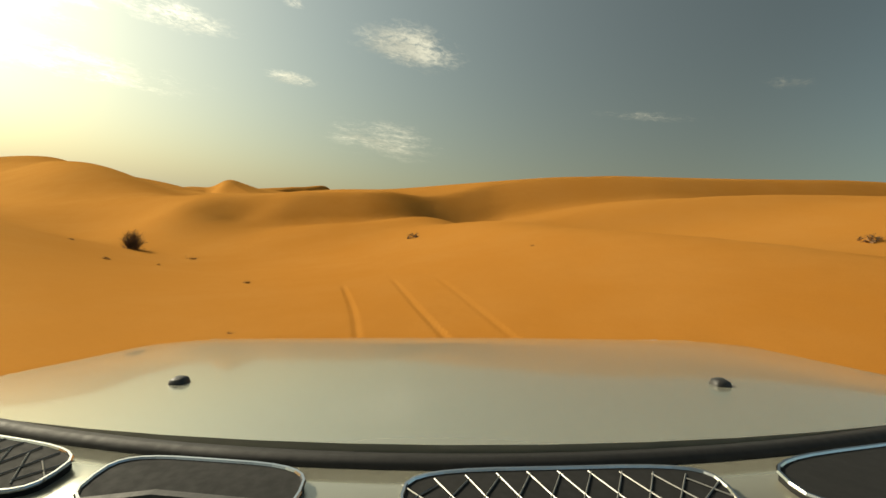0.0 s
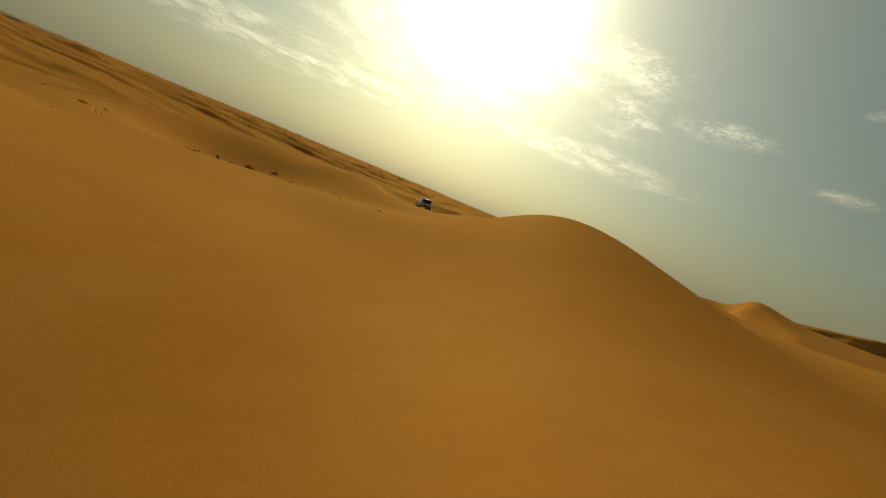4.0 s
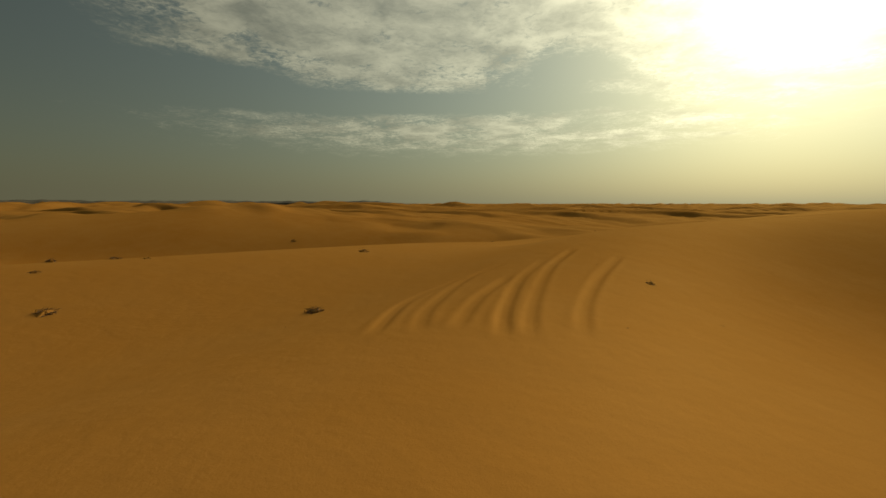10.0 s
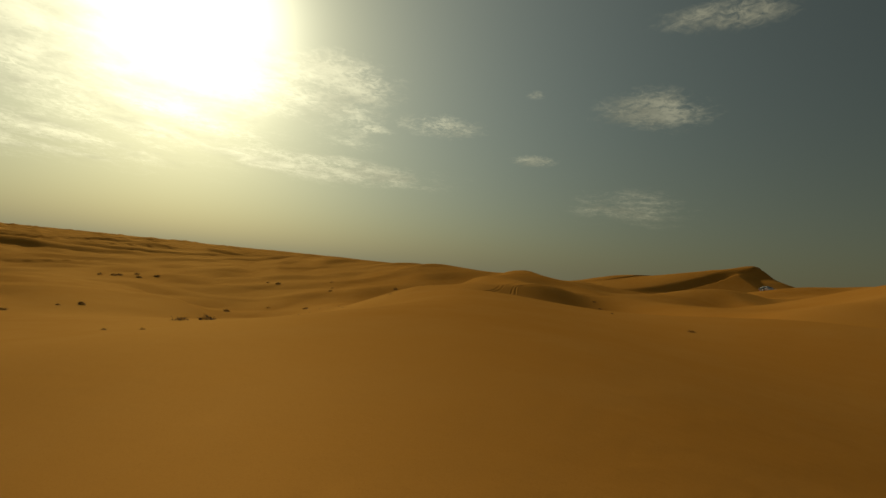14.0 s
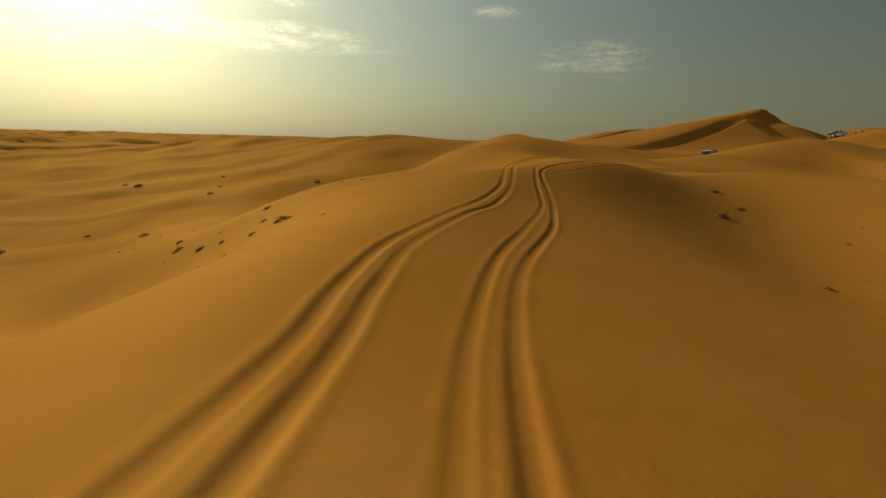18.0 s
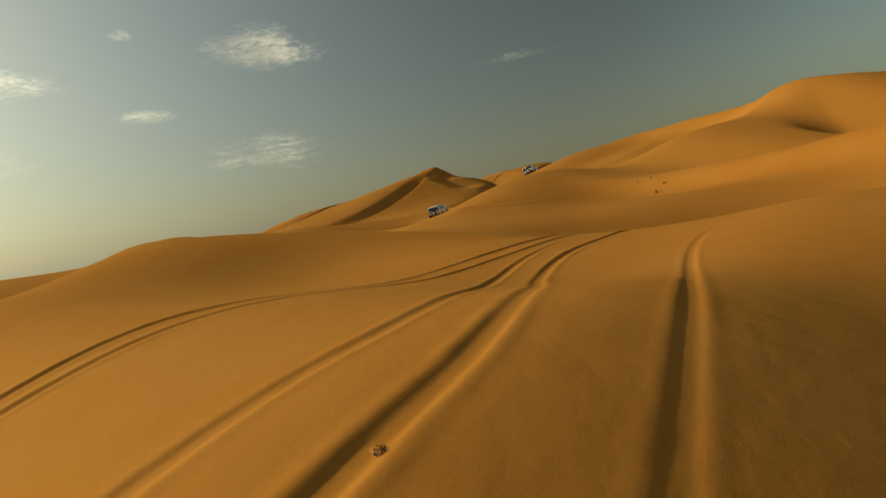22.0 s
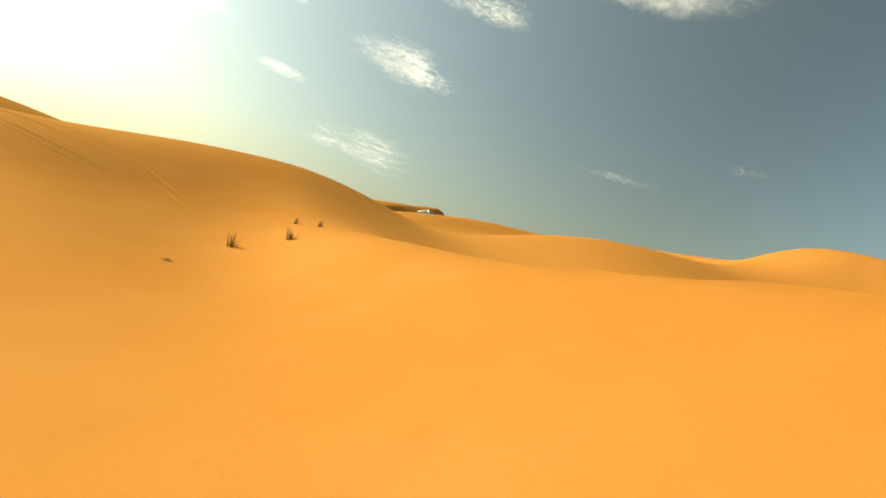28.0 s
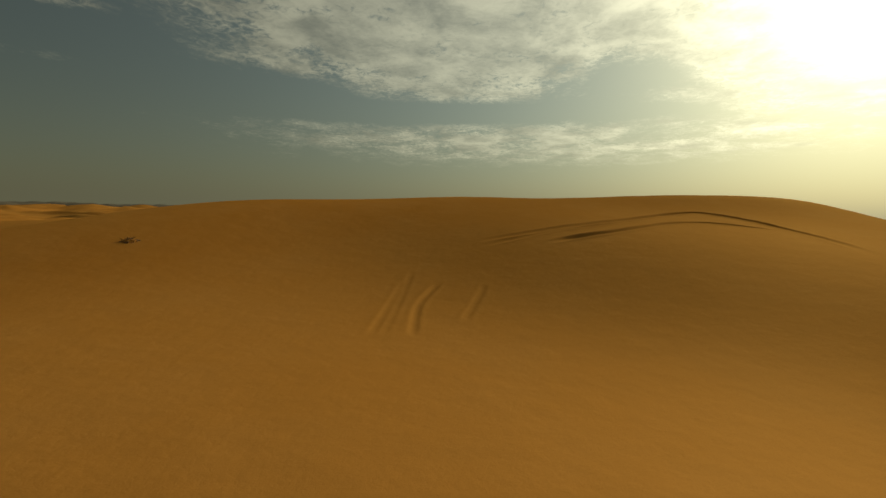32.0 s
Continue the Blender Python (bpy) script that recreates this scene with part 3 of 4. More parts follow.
rut((-110.16, 65.88), (-110.69, 68.09), (-111.34, 72.21), depth=0.25, wide=0.6)
rut((-104.81, 91.92), (-103.67, 91.84), (-101.84, 91.74), depth=0.16, wide=0.26)
rut((-104.28, 91.14), (-102.82, 91.13), (-99.81, 91.90), depth=0.16, wide=0.26)
rut((-102.75, 92.09), (-101.23, 92.37), (-96.19, 93.57), (-95.32, 93.08), depth=0.16, wide=0.26)
rut((-102.38, 91.43), (-100.85, 91.45), (-96.66, 91.89), (-93.81, 92.12), depth=0.16, wide=0.26)
rut((-102.12, 90.89), (-100.72, 90.98), (-96.39, 91.37), depth=0.16, wide=0.26)
rut((-102.05, 90.68), (-100.06, 90.88), (-93.73, 91.41), depth=0.16, wide=0.26)
rut((-100.49, 90.26), (-96.44, 90.43), (-93.34, 90.72), depth=0.16, wide=0.26)
rut((-82.25, 101.61), (-81.76, 98.36), (-82.11, 95.63), depth=0.19, wide=0.2)
rut((-85.60, 106.48), (-85.43, 105.57), (-85.36, 104.36), (-85.39, 103.58), depth=0.19, wide=0.2)
rut((-85.40, 106.95), (-85.17, 105.97), (-84.96, 104.85), (-84.86, 103.95), (-84.92, 102.74), depth=0.25, wide=0.2)
rut((-84.85, 106.61), (-84.58, 105.35), (-84.47, 104.21), (-84.49, 103.12), (-84.74, 101.73), depth=0.25, wide=0.2)
rut((-84.02, 105.77), (-83.58, 104.44), (-83.45, 103.40), (-83.36, 102.61), (-83.53, 101.78), (-83.66, 101.12), depth=0.25, wide=0.2)
rut((-82.89, 104.55), (-82.50, 104.36), (-82.11, 104.20), (-81.36, 104.12), depth=0.32, wide=0.2)
rut((-82.86, 103.94), (-82.23, 102.97), (-81.83, 102.16), (-81.59, 101.40), (-81.44, 100.75), (-81.44, 100.25), depth=0.4, wide=0.55)
rut((-85.78, 107.82), (-85.63, 107.34), (-85.49, 106.81), (-85.38, 106.23), depth=0.21, wide=0.2)
rut((-84.00, 105.70), (-83.89, 105.43), (-83.81, 105.10), depth=0.21, wide=0.2)
rut((-82.96, 102.36), (-83.02, 101.73), (-83.12, 101.18), (-83.24, 100.81), depth=0.15, wide=0.2)
rut((-104.6, 122.9), (-102.4, 123.2), (-100.2, 123.2), (-97.8, 122.8), (-96.2, 122.4), (-94.6, 121.6), depth=0.4, wide=0.5)
rut((-104.6, 123.9), (-102.0, 124.0), (-99.8, 123.7), (-97.6, 123.3), (-96.1, 123.0), (-93.8, 122.4), depth=0.45, wide=0.55)
rut((-105.0, 124.9), (-103.2, 125.5), (-100.7, 125.6), (-98.1, 124.9), (-96.3, 124.4), (-95.3, 124.0), (-93.6, 123.1), (-91.9, 121.9), depth=0.6, wide=0.6)
rut((-105.0, 125.7), (-102.6, 126.6), (-99.6, 126.3), (-97.3, 125.7), (-95.8, 125.0), (-94.2, 124.0), (-92.6, 122.9), depth=0.55, wide=0.6)
rut((-118.2, 118.5), (-118.9, 119.6), (-120.0, 121.0), (-121.5, 122.6), (-123.7, 124.6), (-124.1, 125.5), (-123.0, 126.6), (-120.4, 127.2), (-118.0, 127.3), depth=0.8, wide=0.7)
rut((-117.96, 119.02), (-119.57, 120.73), (-120.51, 121.94), (-122.12, 123.51), depth=0.6, wide=0.6)
rut((-118.26, 120.53), (-119.82, 122.49), (-121.55, 124.20), (-121.87, 125.47), (-120.94, 126.83), depth=0.8, wide=0.7)
rut((-112.37, 118.57), (-114.07, 118.20), (-115.77, 117.88), depth=0.18, wide=0.4)
rut((-112.44, 118.73), (-113.97, 118.35), (-116.14, 117.87), depth=0.18, wide=0.4)
rut((-112.61, 119.14), (-114.25, 118.68), (-115.61, 118.68), depth=0.21, wide=0.4)
rut((-113.64, 119.64), (-115.68, 119.61), depth=0.15, wide=0.4)
rut((-108.3, 57.4), (-109.8, 60.4), (-110.9, 63.2), (-111.6, 64.7), (-112.6, 67.6), (-113.4, 71.9), (-113.7, 74.8), (-114.4, 78.8), (-115.0, 81.0), (-116.0, 84.3), (-116.9, 87.2), (-117.1, 89.4), (-116.5, 91.2), (-114.9, 92.6), (-112.6, 94.3), (-110.7, 96.0), (-107.7, 98.0), (-104.0, 101.5), depth=0.47, wide=0.62)
rut((-107.9, 57.6), (-109.4, 60.6), (-110.5, 63.3), (-111.2, 64.9), (-112.2, 67.7), (-113.0, 72.0), (-113.2, 74.9), (-114.0, 79.0), (-114.6, 81.2), (-115.5, 84.2), (-116.3, 87.0), (-116.5, 89.1), (-116.0, 90.6), (-114.6, 91.9), (-112.4, 93.5), (-110.3, 95.2), (-107.4, 97.2), (-103.6, 100.9), depth=0.43, wide=0.6)
rut((-106.9, 58.6), (-108.2, 61.8), (-109.3, 64.8), (-110.2, 68.3), (-110.9, 73.6), (-111.6, 76.8), (-112.3, 79.4), (-113.1, 81.7), (-113.8, 83.5), (-114.0, 84.5), (-113.7, 85.7), (-112.9, 86.6), (-112.0, 87.6), (-110.9, 89.6), (-109.8, 92.4), (-108.3, 94.5), (-105.7, 96.4), (-101.5, 101.0), depth=0.47, wide=0.6)
rut((-107.3, 58.4), (-108.6, 61.6), (-109.7, 64.5), (-110.8, 68.6), (-111.5, 73.2), (-112.1, 77.1), (-112.8, 79.5), (-113.6, 81.8), (-114.2, 83.8), (-114.5, 85.2), (-114.3, 86.5), (-113.5, 87.6), (-112.5, 88.6), (-111.5, 90.4), (-110.4, 93.0), (-108.9, 95.2), (-106.2, 97.3), depth=0.39, wide=0.55)
rut((-114.6, 82.9), (-113.6, 84.0), (-112.4, 85.3), (-111.10, 86.80), (-110.20, 87.90), (-109.20, 89.20), (-107.00, 92.00), (-105.50, 93.10), (-104.60, 93.00), depth=0.26, wide=0.48)


def rut_height(x, y):
    """What the wheels have pressed down, and the banks that they have pushed up."""
    down, bank = np.zeros_like(x), np.zeros_like(x)
    for k, (line, depth, wide) in enumerate(RUTS):
        lo, hi = line.min(0) - 1.2, line.max(0) + 1.2
        i = np.nonzero((x > lo[0]) & (x < hi[0]) & (y > lo[1]) & (y < hi[1]))[0]
        if not len(i):
            continue
        px, py = x[i], y[i]
        best, where, _ = nearest(line, px, py)
        ends = smoothstep(np.minimum(where, len(line) - 1 - where) / min(10.0, 0.15 * len(line)))
        rough = 1 + 0.4 * np.sin(where * 0.9 + k) * np.sin(where * 0.37 + 2 * k) + 0.12 * np.sin(px * 7 + py * 9)
        fade = ends * depth * (0.75 + 0.25 * np.sin(where * 0.16 + 1.7 * k))
        r = best / wide
        down[i] = np.minimum(down[i], -0.07 * fade * np.exp(-(r / 0.16) ** 4))
        bank[i] = np.maximum(bank[i], 0.028 * min(1.0, 1.6 * wide) * fade * np.clip(rough, 0.2, 2) * np.exp(-((r - 0.29) / 0.12) ** 2))
    return down + bank * np.exp(down * 25)


def near_ruts(gx, gy):
    """The cells of the plan that a rut crosses or nears."""
    mask = np.zeros((len(gy) - 1, len(gx) - 1), bool)
    for line, depth, wide in RUTS:
        for x, y in line[::2]:
            i, j = np.searchsorted(gx, x) - 1, np.searchsorted(gy, y) - 1
            mask[max(0, j - 2):j + 3, max(0, i - 2):i + 3] = True
    return mask


def build_ground():
    gx, gy = grid_lines(-190, 40, 0.6, 3300), grid_lines(-25, 300, 0.6, 3300)
    X, Y = np.meshgrid(gx, gy)
    Z = ground_height(X, Y)
    SY, SX = np.gradient(Z, gy, gx)
    n, m = Z.shape
    fine = near_ruts(gx, gy)
    i = (np.arange(n - 1)[:, None] * m + np.arange(m - 1)[None, :])
    quads = [np.stack([i, i + 1, i + m + 1, i + m], -1)[~fine].reshape(-1, 4)]
    co, slope = [np.stack([X, Y, Z], -1).reshape(-1, 3)], [np.stack([SX, SY], -1).reshape(-1, 2)]
    # cells with ruts are laid fourteen times finer, and end on the coarse sheet's edges
    inner = np.zeros((n, m))
    inner[1:-1, 1:-1] = fine[:-1, :-1] & fine[1:, :-1] & fine[:-1, 1:] & fine[1:, 1:]
    cj, ci = np.nonzero(fine)
    k = 15
    v, u = np.meshgrid(np.linspace(0, 1, k), np.linspace(0, 1, k), indexing="ij")
    u, v = u.ravel()[None], v.ravel()[None]

    def between(A):
        return (A[cj, ci][:, None] * (1 - u) + A[cj, ci + 1][:, None] * u) * (1 - v) + (A[cj + 1, ci][:, None] * (1 - u) + A[cj + 1, ci + 1][:, None] * u) * v

    px, py, w = between(X), between(Y), between(inner)
    e = 0.03

    def detail(x, y):
        return (ground_height(x, y) + rut_height(x.ravel(), y.ravel()).reshape(x.shape))

    fz = between(Z) * (1 - w) + detail(px, py) * w
    fx = between(SX) * (1 - w) + (detail(px + e, py) - detail(px - e, py)) / (2 * e) * w
    fy = between(SY) * (1 - w) + (detail(px, py + e) - detail(px, py - e)) / (2 * e) * w
    co.append(np.stack([px, py, fz], -1).reshape(-1, 3))
    slope.append(np.stack([fx, fy], -1).reshape(-1, 2))
    q = (np.arange(k - 1)[:, None] * k + np.arange(k - 1)[None, :]).ravel()
    q = np.stack([q, q + 1, q + k + 1, q + k], -1)
    quads.append((n * m + np.arange(len(cj))[:, None, None] * k * k + q[None]).reshape(-1, 4))
    co, quads, slope = np.concatenate(co).astype(np.float32), np.concatenate(quads).astype(np.int32), np.concatenate(slope)
    me = bpy.data.meshes.new("ground")
    me.vertices.add(len(co))
    me.vertices.foreach_set("co", co.ravel())
    me.loops.add(quads.size)
    me.loops.foreach_set("vertex_index", quads.ravel())
    me.polygons.add(len(quads))
    me.polygons.foreach_set("loop_start", np.arange(len(quads), dtype=np.int32) * 4)
    me.update(calc_edges=True)
    me.shade_smooth()
    normals = np.concatenate([-slope, np.ones((len(slope), 1))], 1)
    me.normals_split_custom_set_from_vertices(normals / np.linalg.norm(normals, axis=1, keepdims=True))
    me.materials.append(SAND)
    tagged(new("ground", me), "orange wind-blown desert sand in smooth rolling dunes with wheel ruts", "sand", kind="structure")


build_ground()


# ---- more materials ----
def plain(name, colour, rough=0.5, metal=0.0, vary=0.12, scale=8.0, bump=0.0, coat=0.0):
    def nodes(g, s):
        p = g.add("ShaderNodeTexCoord").outputs["Object"]
        n = g.noise(p, scale, 5.0, 0.6)
        dark = tuple(c * (1 - vary) for c in colour) + (1,)
        light = tuple(min(1, c * (1 + vary)) for c in colour) + (1,)
        link(g, s, Base_Color=g.mix(g.ramp(n, 0.3, 0.7), dark, light), Metallic=metal, Coat_Weight=coat)
        link(g, s, Roughness=g.ramp(g.noise(p, scale * 3, 4.0), 0.2, 0.8, max(0.02, rough - 0.06), min(1, rough + 0.08)))
        if bump:
            link(g, s, Normal=g.add("ShaderNodeBump", {"Height": n, "Strength": bump, "Distance": 0.02}).outputs[0])
    return surface(name, nodes)


def paint_nodes(g, s):
    p = g.add("ShaderNodeTexCoord").outputs["Object"]
    film = g.noise(p, 1.3, 2.0, 0.4)
    c = g.mix(film, (0.45, 0.44, 0.35, 1), (0.52, 0.50, 0.39, 1))
    link(g, s, Base_Color=c, Metallic=0.55, Roughness=0.24, Coat_Weight=0.7, Coat_Roughness=0.06)


SILVER = surface("silver_paint", paint_nodes)
WHITE = plain("white_paint", (0.74, 0.73, 0.70), 0.3, 0.0, 0.06, 2.0, coat=0.5)
RUBBER = plain("black_rubber", (0.012, 0.0115, 0.011), 0.7, 0.0, 0.2, 30.0, 0.05)
# near-black: the shade inside the cowl vents, put into the colour
VENT_SHADE = plain("painted_vent_shade", (0.006, 0.006, 0.006), 0.9, 0.0, 0.2, 30.0)
MESH = plain("grey_mesh", (0.22, 0.22, 0.21), 0.45, 0.6, 0.1, 30.0)
TRIM = plain("dark_plastic", (0.035, 0.034, 0.033), 0.55, 0.0, 0.25, 40.0, 0.1)
CHROME = plain("chrome", (0.72, 0.72, 0.71), 0.16, 1.0, 0.05, 20.0)
ALLOY = plain("alloy", (0.45, 0.45, 0.45), 0.35, 0.9, 0.1, 20.0)
LENS = plain("lamp_lens", (0.75, 0.77, 0.78), 0.12, 0.3, 0.05, 20.0)
RED_LENS = plain("red_lens", (0.42, 0.02, 0.015), 0.15, 0.0, 0.15, 20.0)
TINTED = plain("tinted_glass", (0.018, 0.021, 0.022), 0.06, 0.0, 0.1, 2.0, coat=1.0)
CRUST = plain("leaf_crust", (0.19, 0.098, 0.040), 0.95, 0.0, 0.4, 14.0, 0.5)
TWIG = plain("dry_twig", (0.15, 0.092, 0.045), 0.85, 0.0, 0.35, 30.0, 0.3)
STRAW = plain("dry_straw", (0.30, 0.18, 0.070), 0.8, 0.0, 0.35, 25.0, 0.2)
STONY = plain("dark_stony_ground", (0.115, 0.090, 0.055), 0.9, 0.0, 0.3, 0.05)
BARK = plain("dead_root", (0.11, 0.064, 0.034), 0.9, 0.0, 0.35, 30.0, 0.4)


def part(name, bm, material, parent, label=""):
    me = bpy.data.meshes.new(name)
    bm.to_mesh(me)
    bm.free()
    me.materials.append(material)
    ob = new(name, me)
    ob.parent = parent
    if label:
        ob["label"] = label
    return ob


def smooth(ob, on=True):
    for p in ob.data.polygons:
        p.use_smooth = on
    return ob


def loft(rings, closed=True, caps=True):
    """A skin over rings of points, all of one length."""
    bm = bmesh.new()
    rows = [[bm.verts.new(p) for p in ring] for ring in rings]
    n = len(rings[0])
    for a, b in zip(rows, rows[1:]):
        for i in range(n if closed else n - 1):
            bm.faces.new((a[i], a[(i + 1) % n], b[(i + 1) % n], b[i]))
    if caps and closed:
        bm.faces.new(rows[0][::-1])
        bm.faces.new(rows[-1])
    bmesh.ops.recalc_face_normals(bm, faces=bm.faces)
    return bm


def tube(points, radii, sides=6, bm=None):
    """A round bar along points."""
    bm = bm or bmesh.new()
    rows = []
    for i, p in enumerate(points):
        p = Vector(p)
        d = (Vector(points[min(i + 1, len(points) - 1)]) - Vector(points[max(i - 1, 0)])).normalized()
        side = d.cross(Vector((0, 0, 1)) if abs(d.z) < 0.9 else Vector((1, 0, 0))).normalized()
        up = side.cross(d)
        r = radii[i] if isinstance(radii, (list, tuple)) else radii
        rows.append([bm.verts.new(p + (side * math.cos(a) + up * math.sin(a)) * r) for a in (2 * math.pi * k / sides for k in range(sides))])
    for a, b in zip(rows, rows[1:]):
        for i in range(sides):
            bm.faces.new((a[i], a[(i + 1) % sides], b[(i + 1) % sides], b[i]))
    bm.faces.new(rows[0][::-1])
    bm.faces.new(rows[-1])
    return bm


def slab(corners, thick, bevel=0.0):
    """A plate from corners in order, made thick along its normal."""
    bm = bmesh.new()
    f = bm.faces.new([bm.verts.new(c) for c in corners])
    bm.normal_update()
    n = f.normal.copy()
    ext = bmesh.ops.extrude_face_region(bm, geom=[f])
    bmesh.ops.translate(bm, vec=-n * thick, verts=[v for v in ext["geom"] if isinstance(v, bmesh.types.BMVert)])
    bmesh.ops.recalc_face_normals(bm, faces=bm.faces)
    if bevel:
        bmesh.ops.bevel(bm, geom=list(bm.edges), offset=bevel, segments=2, affect="EDGES", profile=0.5)
    return bm


def block(x0, x1, y0, y1, z0, z1, bevel=0.0, bm=None):
    bm = bm or bmesh.new()
    m = Matrix.Translation(((x0 + x1) / 2, (y0 + y1) / 2, (z0 + z1) / 2)) @ Matrix.Diagonal((x1 - x0, y1 - y0, z1 - z0, 1))
    made = bmesh.ops.create_cube(bm, size=1.0, matrix=m)
    if bevel:
        edges = {e for v in made["verts"] for e in v.link_edges}
        bmesh.ops.bevel(bm, geom=list(edges), offset=bevel, segments=2, affect="EDGES", profile=0.5)
    return bm


# ---- dry plants ----
def twig_fan(count, reach, height, thick, seed, spread=1.0, droop=0.0):
    rng = random.Random(seed)
    bm = bmesh.new()
    for _ in range(count):
        a, out = rng.uniform(0, 2 * math.pi), rng.uniform(0.15, 1.0) * spread
        h = height * rng.uniform(0.55, 1.0) * (1.15 - 0.55 * out)
        p = Vector((rng.gauss(0, 0.06) * reach, rng.gauss(0, 0.06) * reach, -0.05))
        pts = [p]
        for k in range(1, 5):
            f = k / 4
            pts.append(Vector((math.cos(a) * reach * out * f ** 0.8, math.sin(a) * reach * out * f ** 0.8, h * f - droop * out * f * f * height))
                       + Vector((rng.gauss(0, 1), rng.gauss(0, 1), rng.gauss(0, 0.5))) * reach * 0.07)
        tube(pts, [thick * (1 - 0.2 * k) for k in range(5)], 3, bm)
        for _ in range(rng.randint(2, 5)):
            k = rng.randint(1, 4)
            tip = pts[k] + Vector((rng.gauss(0, 1), rng.gauss(0, 1), abs(rng.gauss(0.4, 0.8)))) * reach * 0.22
            tube([pts[k], (pts[k] + tip) / 2 + Vector((0, 0, 0.02)), tip], [thick * 0.6, thick * 0.45, thick * 0.25], 3, bm)
    return bm


def sand_mound(radius, height, seed, rings=6, sides=18):
    rng = random.Random(seed)
    ph = [rng.uniform(0, 6.28) for _ in range(3)]
    bm = bmesh.new()
    rows = []
    for r in range(1, rings + 1):
        f = r / rings
        row = []
        for k in range(sides):
            a = 2 * math.pi * k / sides
            w = radius * (1 + 0.22 * math.sin(2 * a + ph[0]) + 0.12 * math.sin(3 * a + ph[1]) + 0.06 * math.sin(7 * a + ph[2]))
            row.append(bm.verts.new((math.cos(a) * w * f * 1.25, math.sin(a) * w * f * 0.85, height * (math.cos(math.pi * f) + 1) / 2 * (1 + 0.2 * math.sin(5 * a + ph[2])) - 0.05 * f)))
        rows.append(row)
    top = bm.verts.new((0, 0, height))
    for k in range(sides):
        bm.faces.new((top, rows[0][k], rows[0][(k + 1) % sides]))
    for a, b in zip(rows, rows[1:]):
        for k in range(sides):
            bm.faces.new((a[k], b[k], b[(k + 1) % sides], a[(k + 1) % sides]))
    return bm


def set_down(thing, x, y, scale=1.0, turn=0.0, sink=0.0, tilt=1.0):
    n = Vector((zat(x - 0.4, y) - zat(x + 0.4, y), zat(x, y - 0.4) - zat(x, y + 0.4), 0.8 / max(tilt, 0.01))).normalized()
    thing.matrix_basis = Matrix.Translation((x, y, zat(x, y) - sink)) @ Vector((0, 0, 1)).rotation_difference(n).to_matrix().to_4x4() @ pose(0, 0, 0, 0, 0, turn) @ Matrix.Scale(scale, 4)
    return thing


def crust(count, reach, size, seed):
    """Lumps of caked sand and dead leaf bases, flat and ragged."""
    rng = random.Random(seed)
    bm = bmesh.new()
    for _ in range(count):
        a, r = rng.uniform(0, 6.28), reach * math.sqrt(rng.random())
        m = Matrix.Translation((math.cos(a) * r * 1.3, math.sin(a) * r * 0.75, rng.uniform(0.02, 0.11) * (1.2 - r / reach))) @ pose(0, 0, 0, rng.uniform(-30, 30), rng.uniform(-30, 30), rng.uniform(0, 360)) \
            @ Matrix.Diagonal((size * rng.uniform(0.7, 1.9), size * rng.uniform(0.5, 1.1), size * rng.uniform(0.35, 0.75), 1))
        made = bmesh.ops.create_icosphere(bm, subdivisions=1, radius=1.0, matrix=m)
        for v in made["verts"]:
            v.co += Vector((rng.gauss(0, 1), rng.gauss(0, 1), rng.gauss(0, 0.7))) * size * 0.22
    return bm


def make_clump(seed):
    """One metre wide: a low cushion of dead plant stuff that has caught the sand."""
    thing = tagged(new("dry_plant_clump"), "low clump of dead brown desert plant, half buried in sand", "dry plant", "plant clumps in the sand")
    smooth(part("sand_mound", sand_mound(0.58, 0.15, seed), SAND, thing))
    part("leaf_crust", crust(30, 0.36, 0.075, seed + 3), CRUST, thing, "ragged reddish-brown crust of dead leaves")
    part("stem_tangle", twig_fan(16, 0.50, 0.17, 0.016, seed + 9, 1.0, 0.35), BARK, thing, "tangle of dark dead stems")
    part("stalk_tuft", twig_fan(10, 0.42, 0.24, 0.009, seed + 5, 0.95), TWIG, thing, "thin dry brown stalks")
    return thing


def make_tussock(seed):
    """About half a metre high: stiff upright stalks."""
    thing = tagged(new("grass_tussock"), "upright tussock of stiff dry brown grass stalks", "dry grass", "grass tussocks on the dune")
    rng = random.Random(seed)
    for name, count, mat, tall in (("stalk_tuft", 30, STRAW, 0.56), ("dead_stalk_tuft", 24, TWIG, 0.30)):
        bm = bmesh.new()
        for _ in range(count):
            a, r = rng.uniform(0, 6.28), abs(rng.gauss(0, 0.085))
            x, y, h = math.cos(a) * r * 1.2, math.sin(a) * r, tall * rng.uniform(0.35, 1.15)
            lean = Vector((x * 0.6 + rng.gauss(0, 0.04), y * 0.6 + rng.gauss(0, 0.04), 0))
            tube([(x, y, -0.06), Vector((x, y, h * 0.5)) + lean * 0.4, Vector((x, y, h)) + lean], [0.008, 0.007, 0.003], 3, bm)
        part(name, bm, mat, thing)
    smooth(part("sand_mound", sand_mound(0.30, 0.08, seed + 2), SAND, thing, "little heap of sand at the foot"))
    return thing


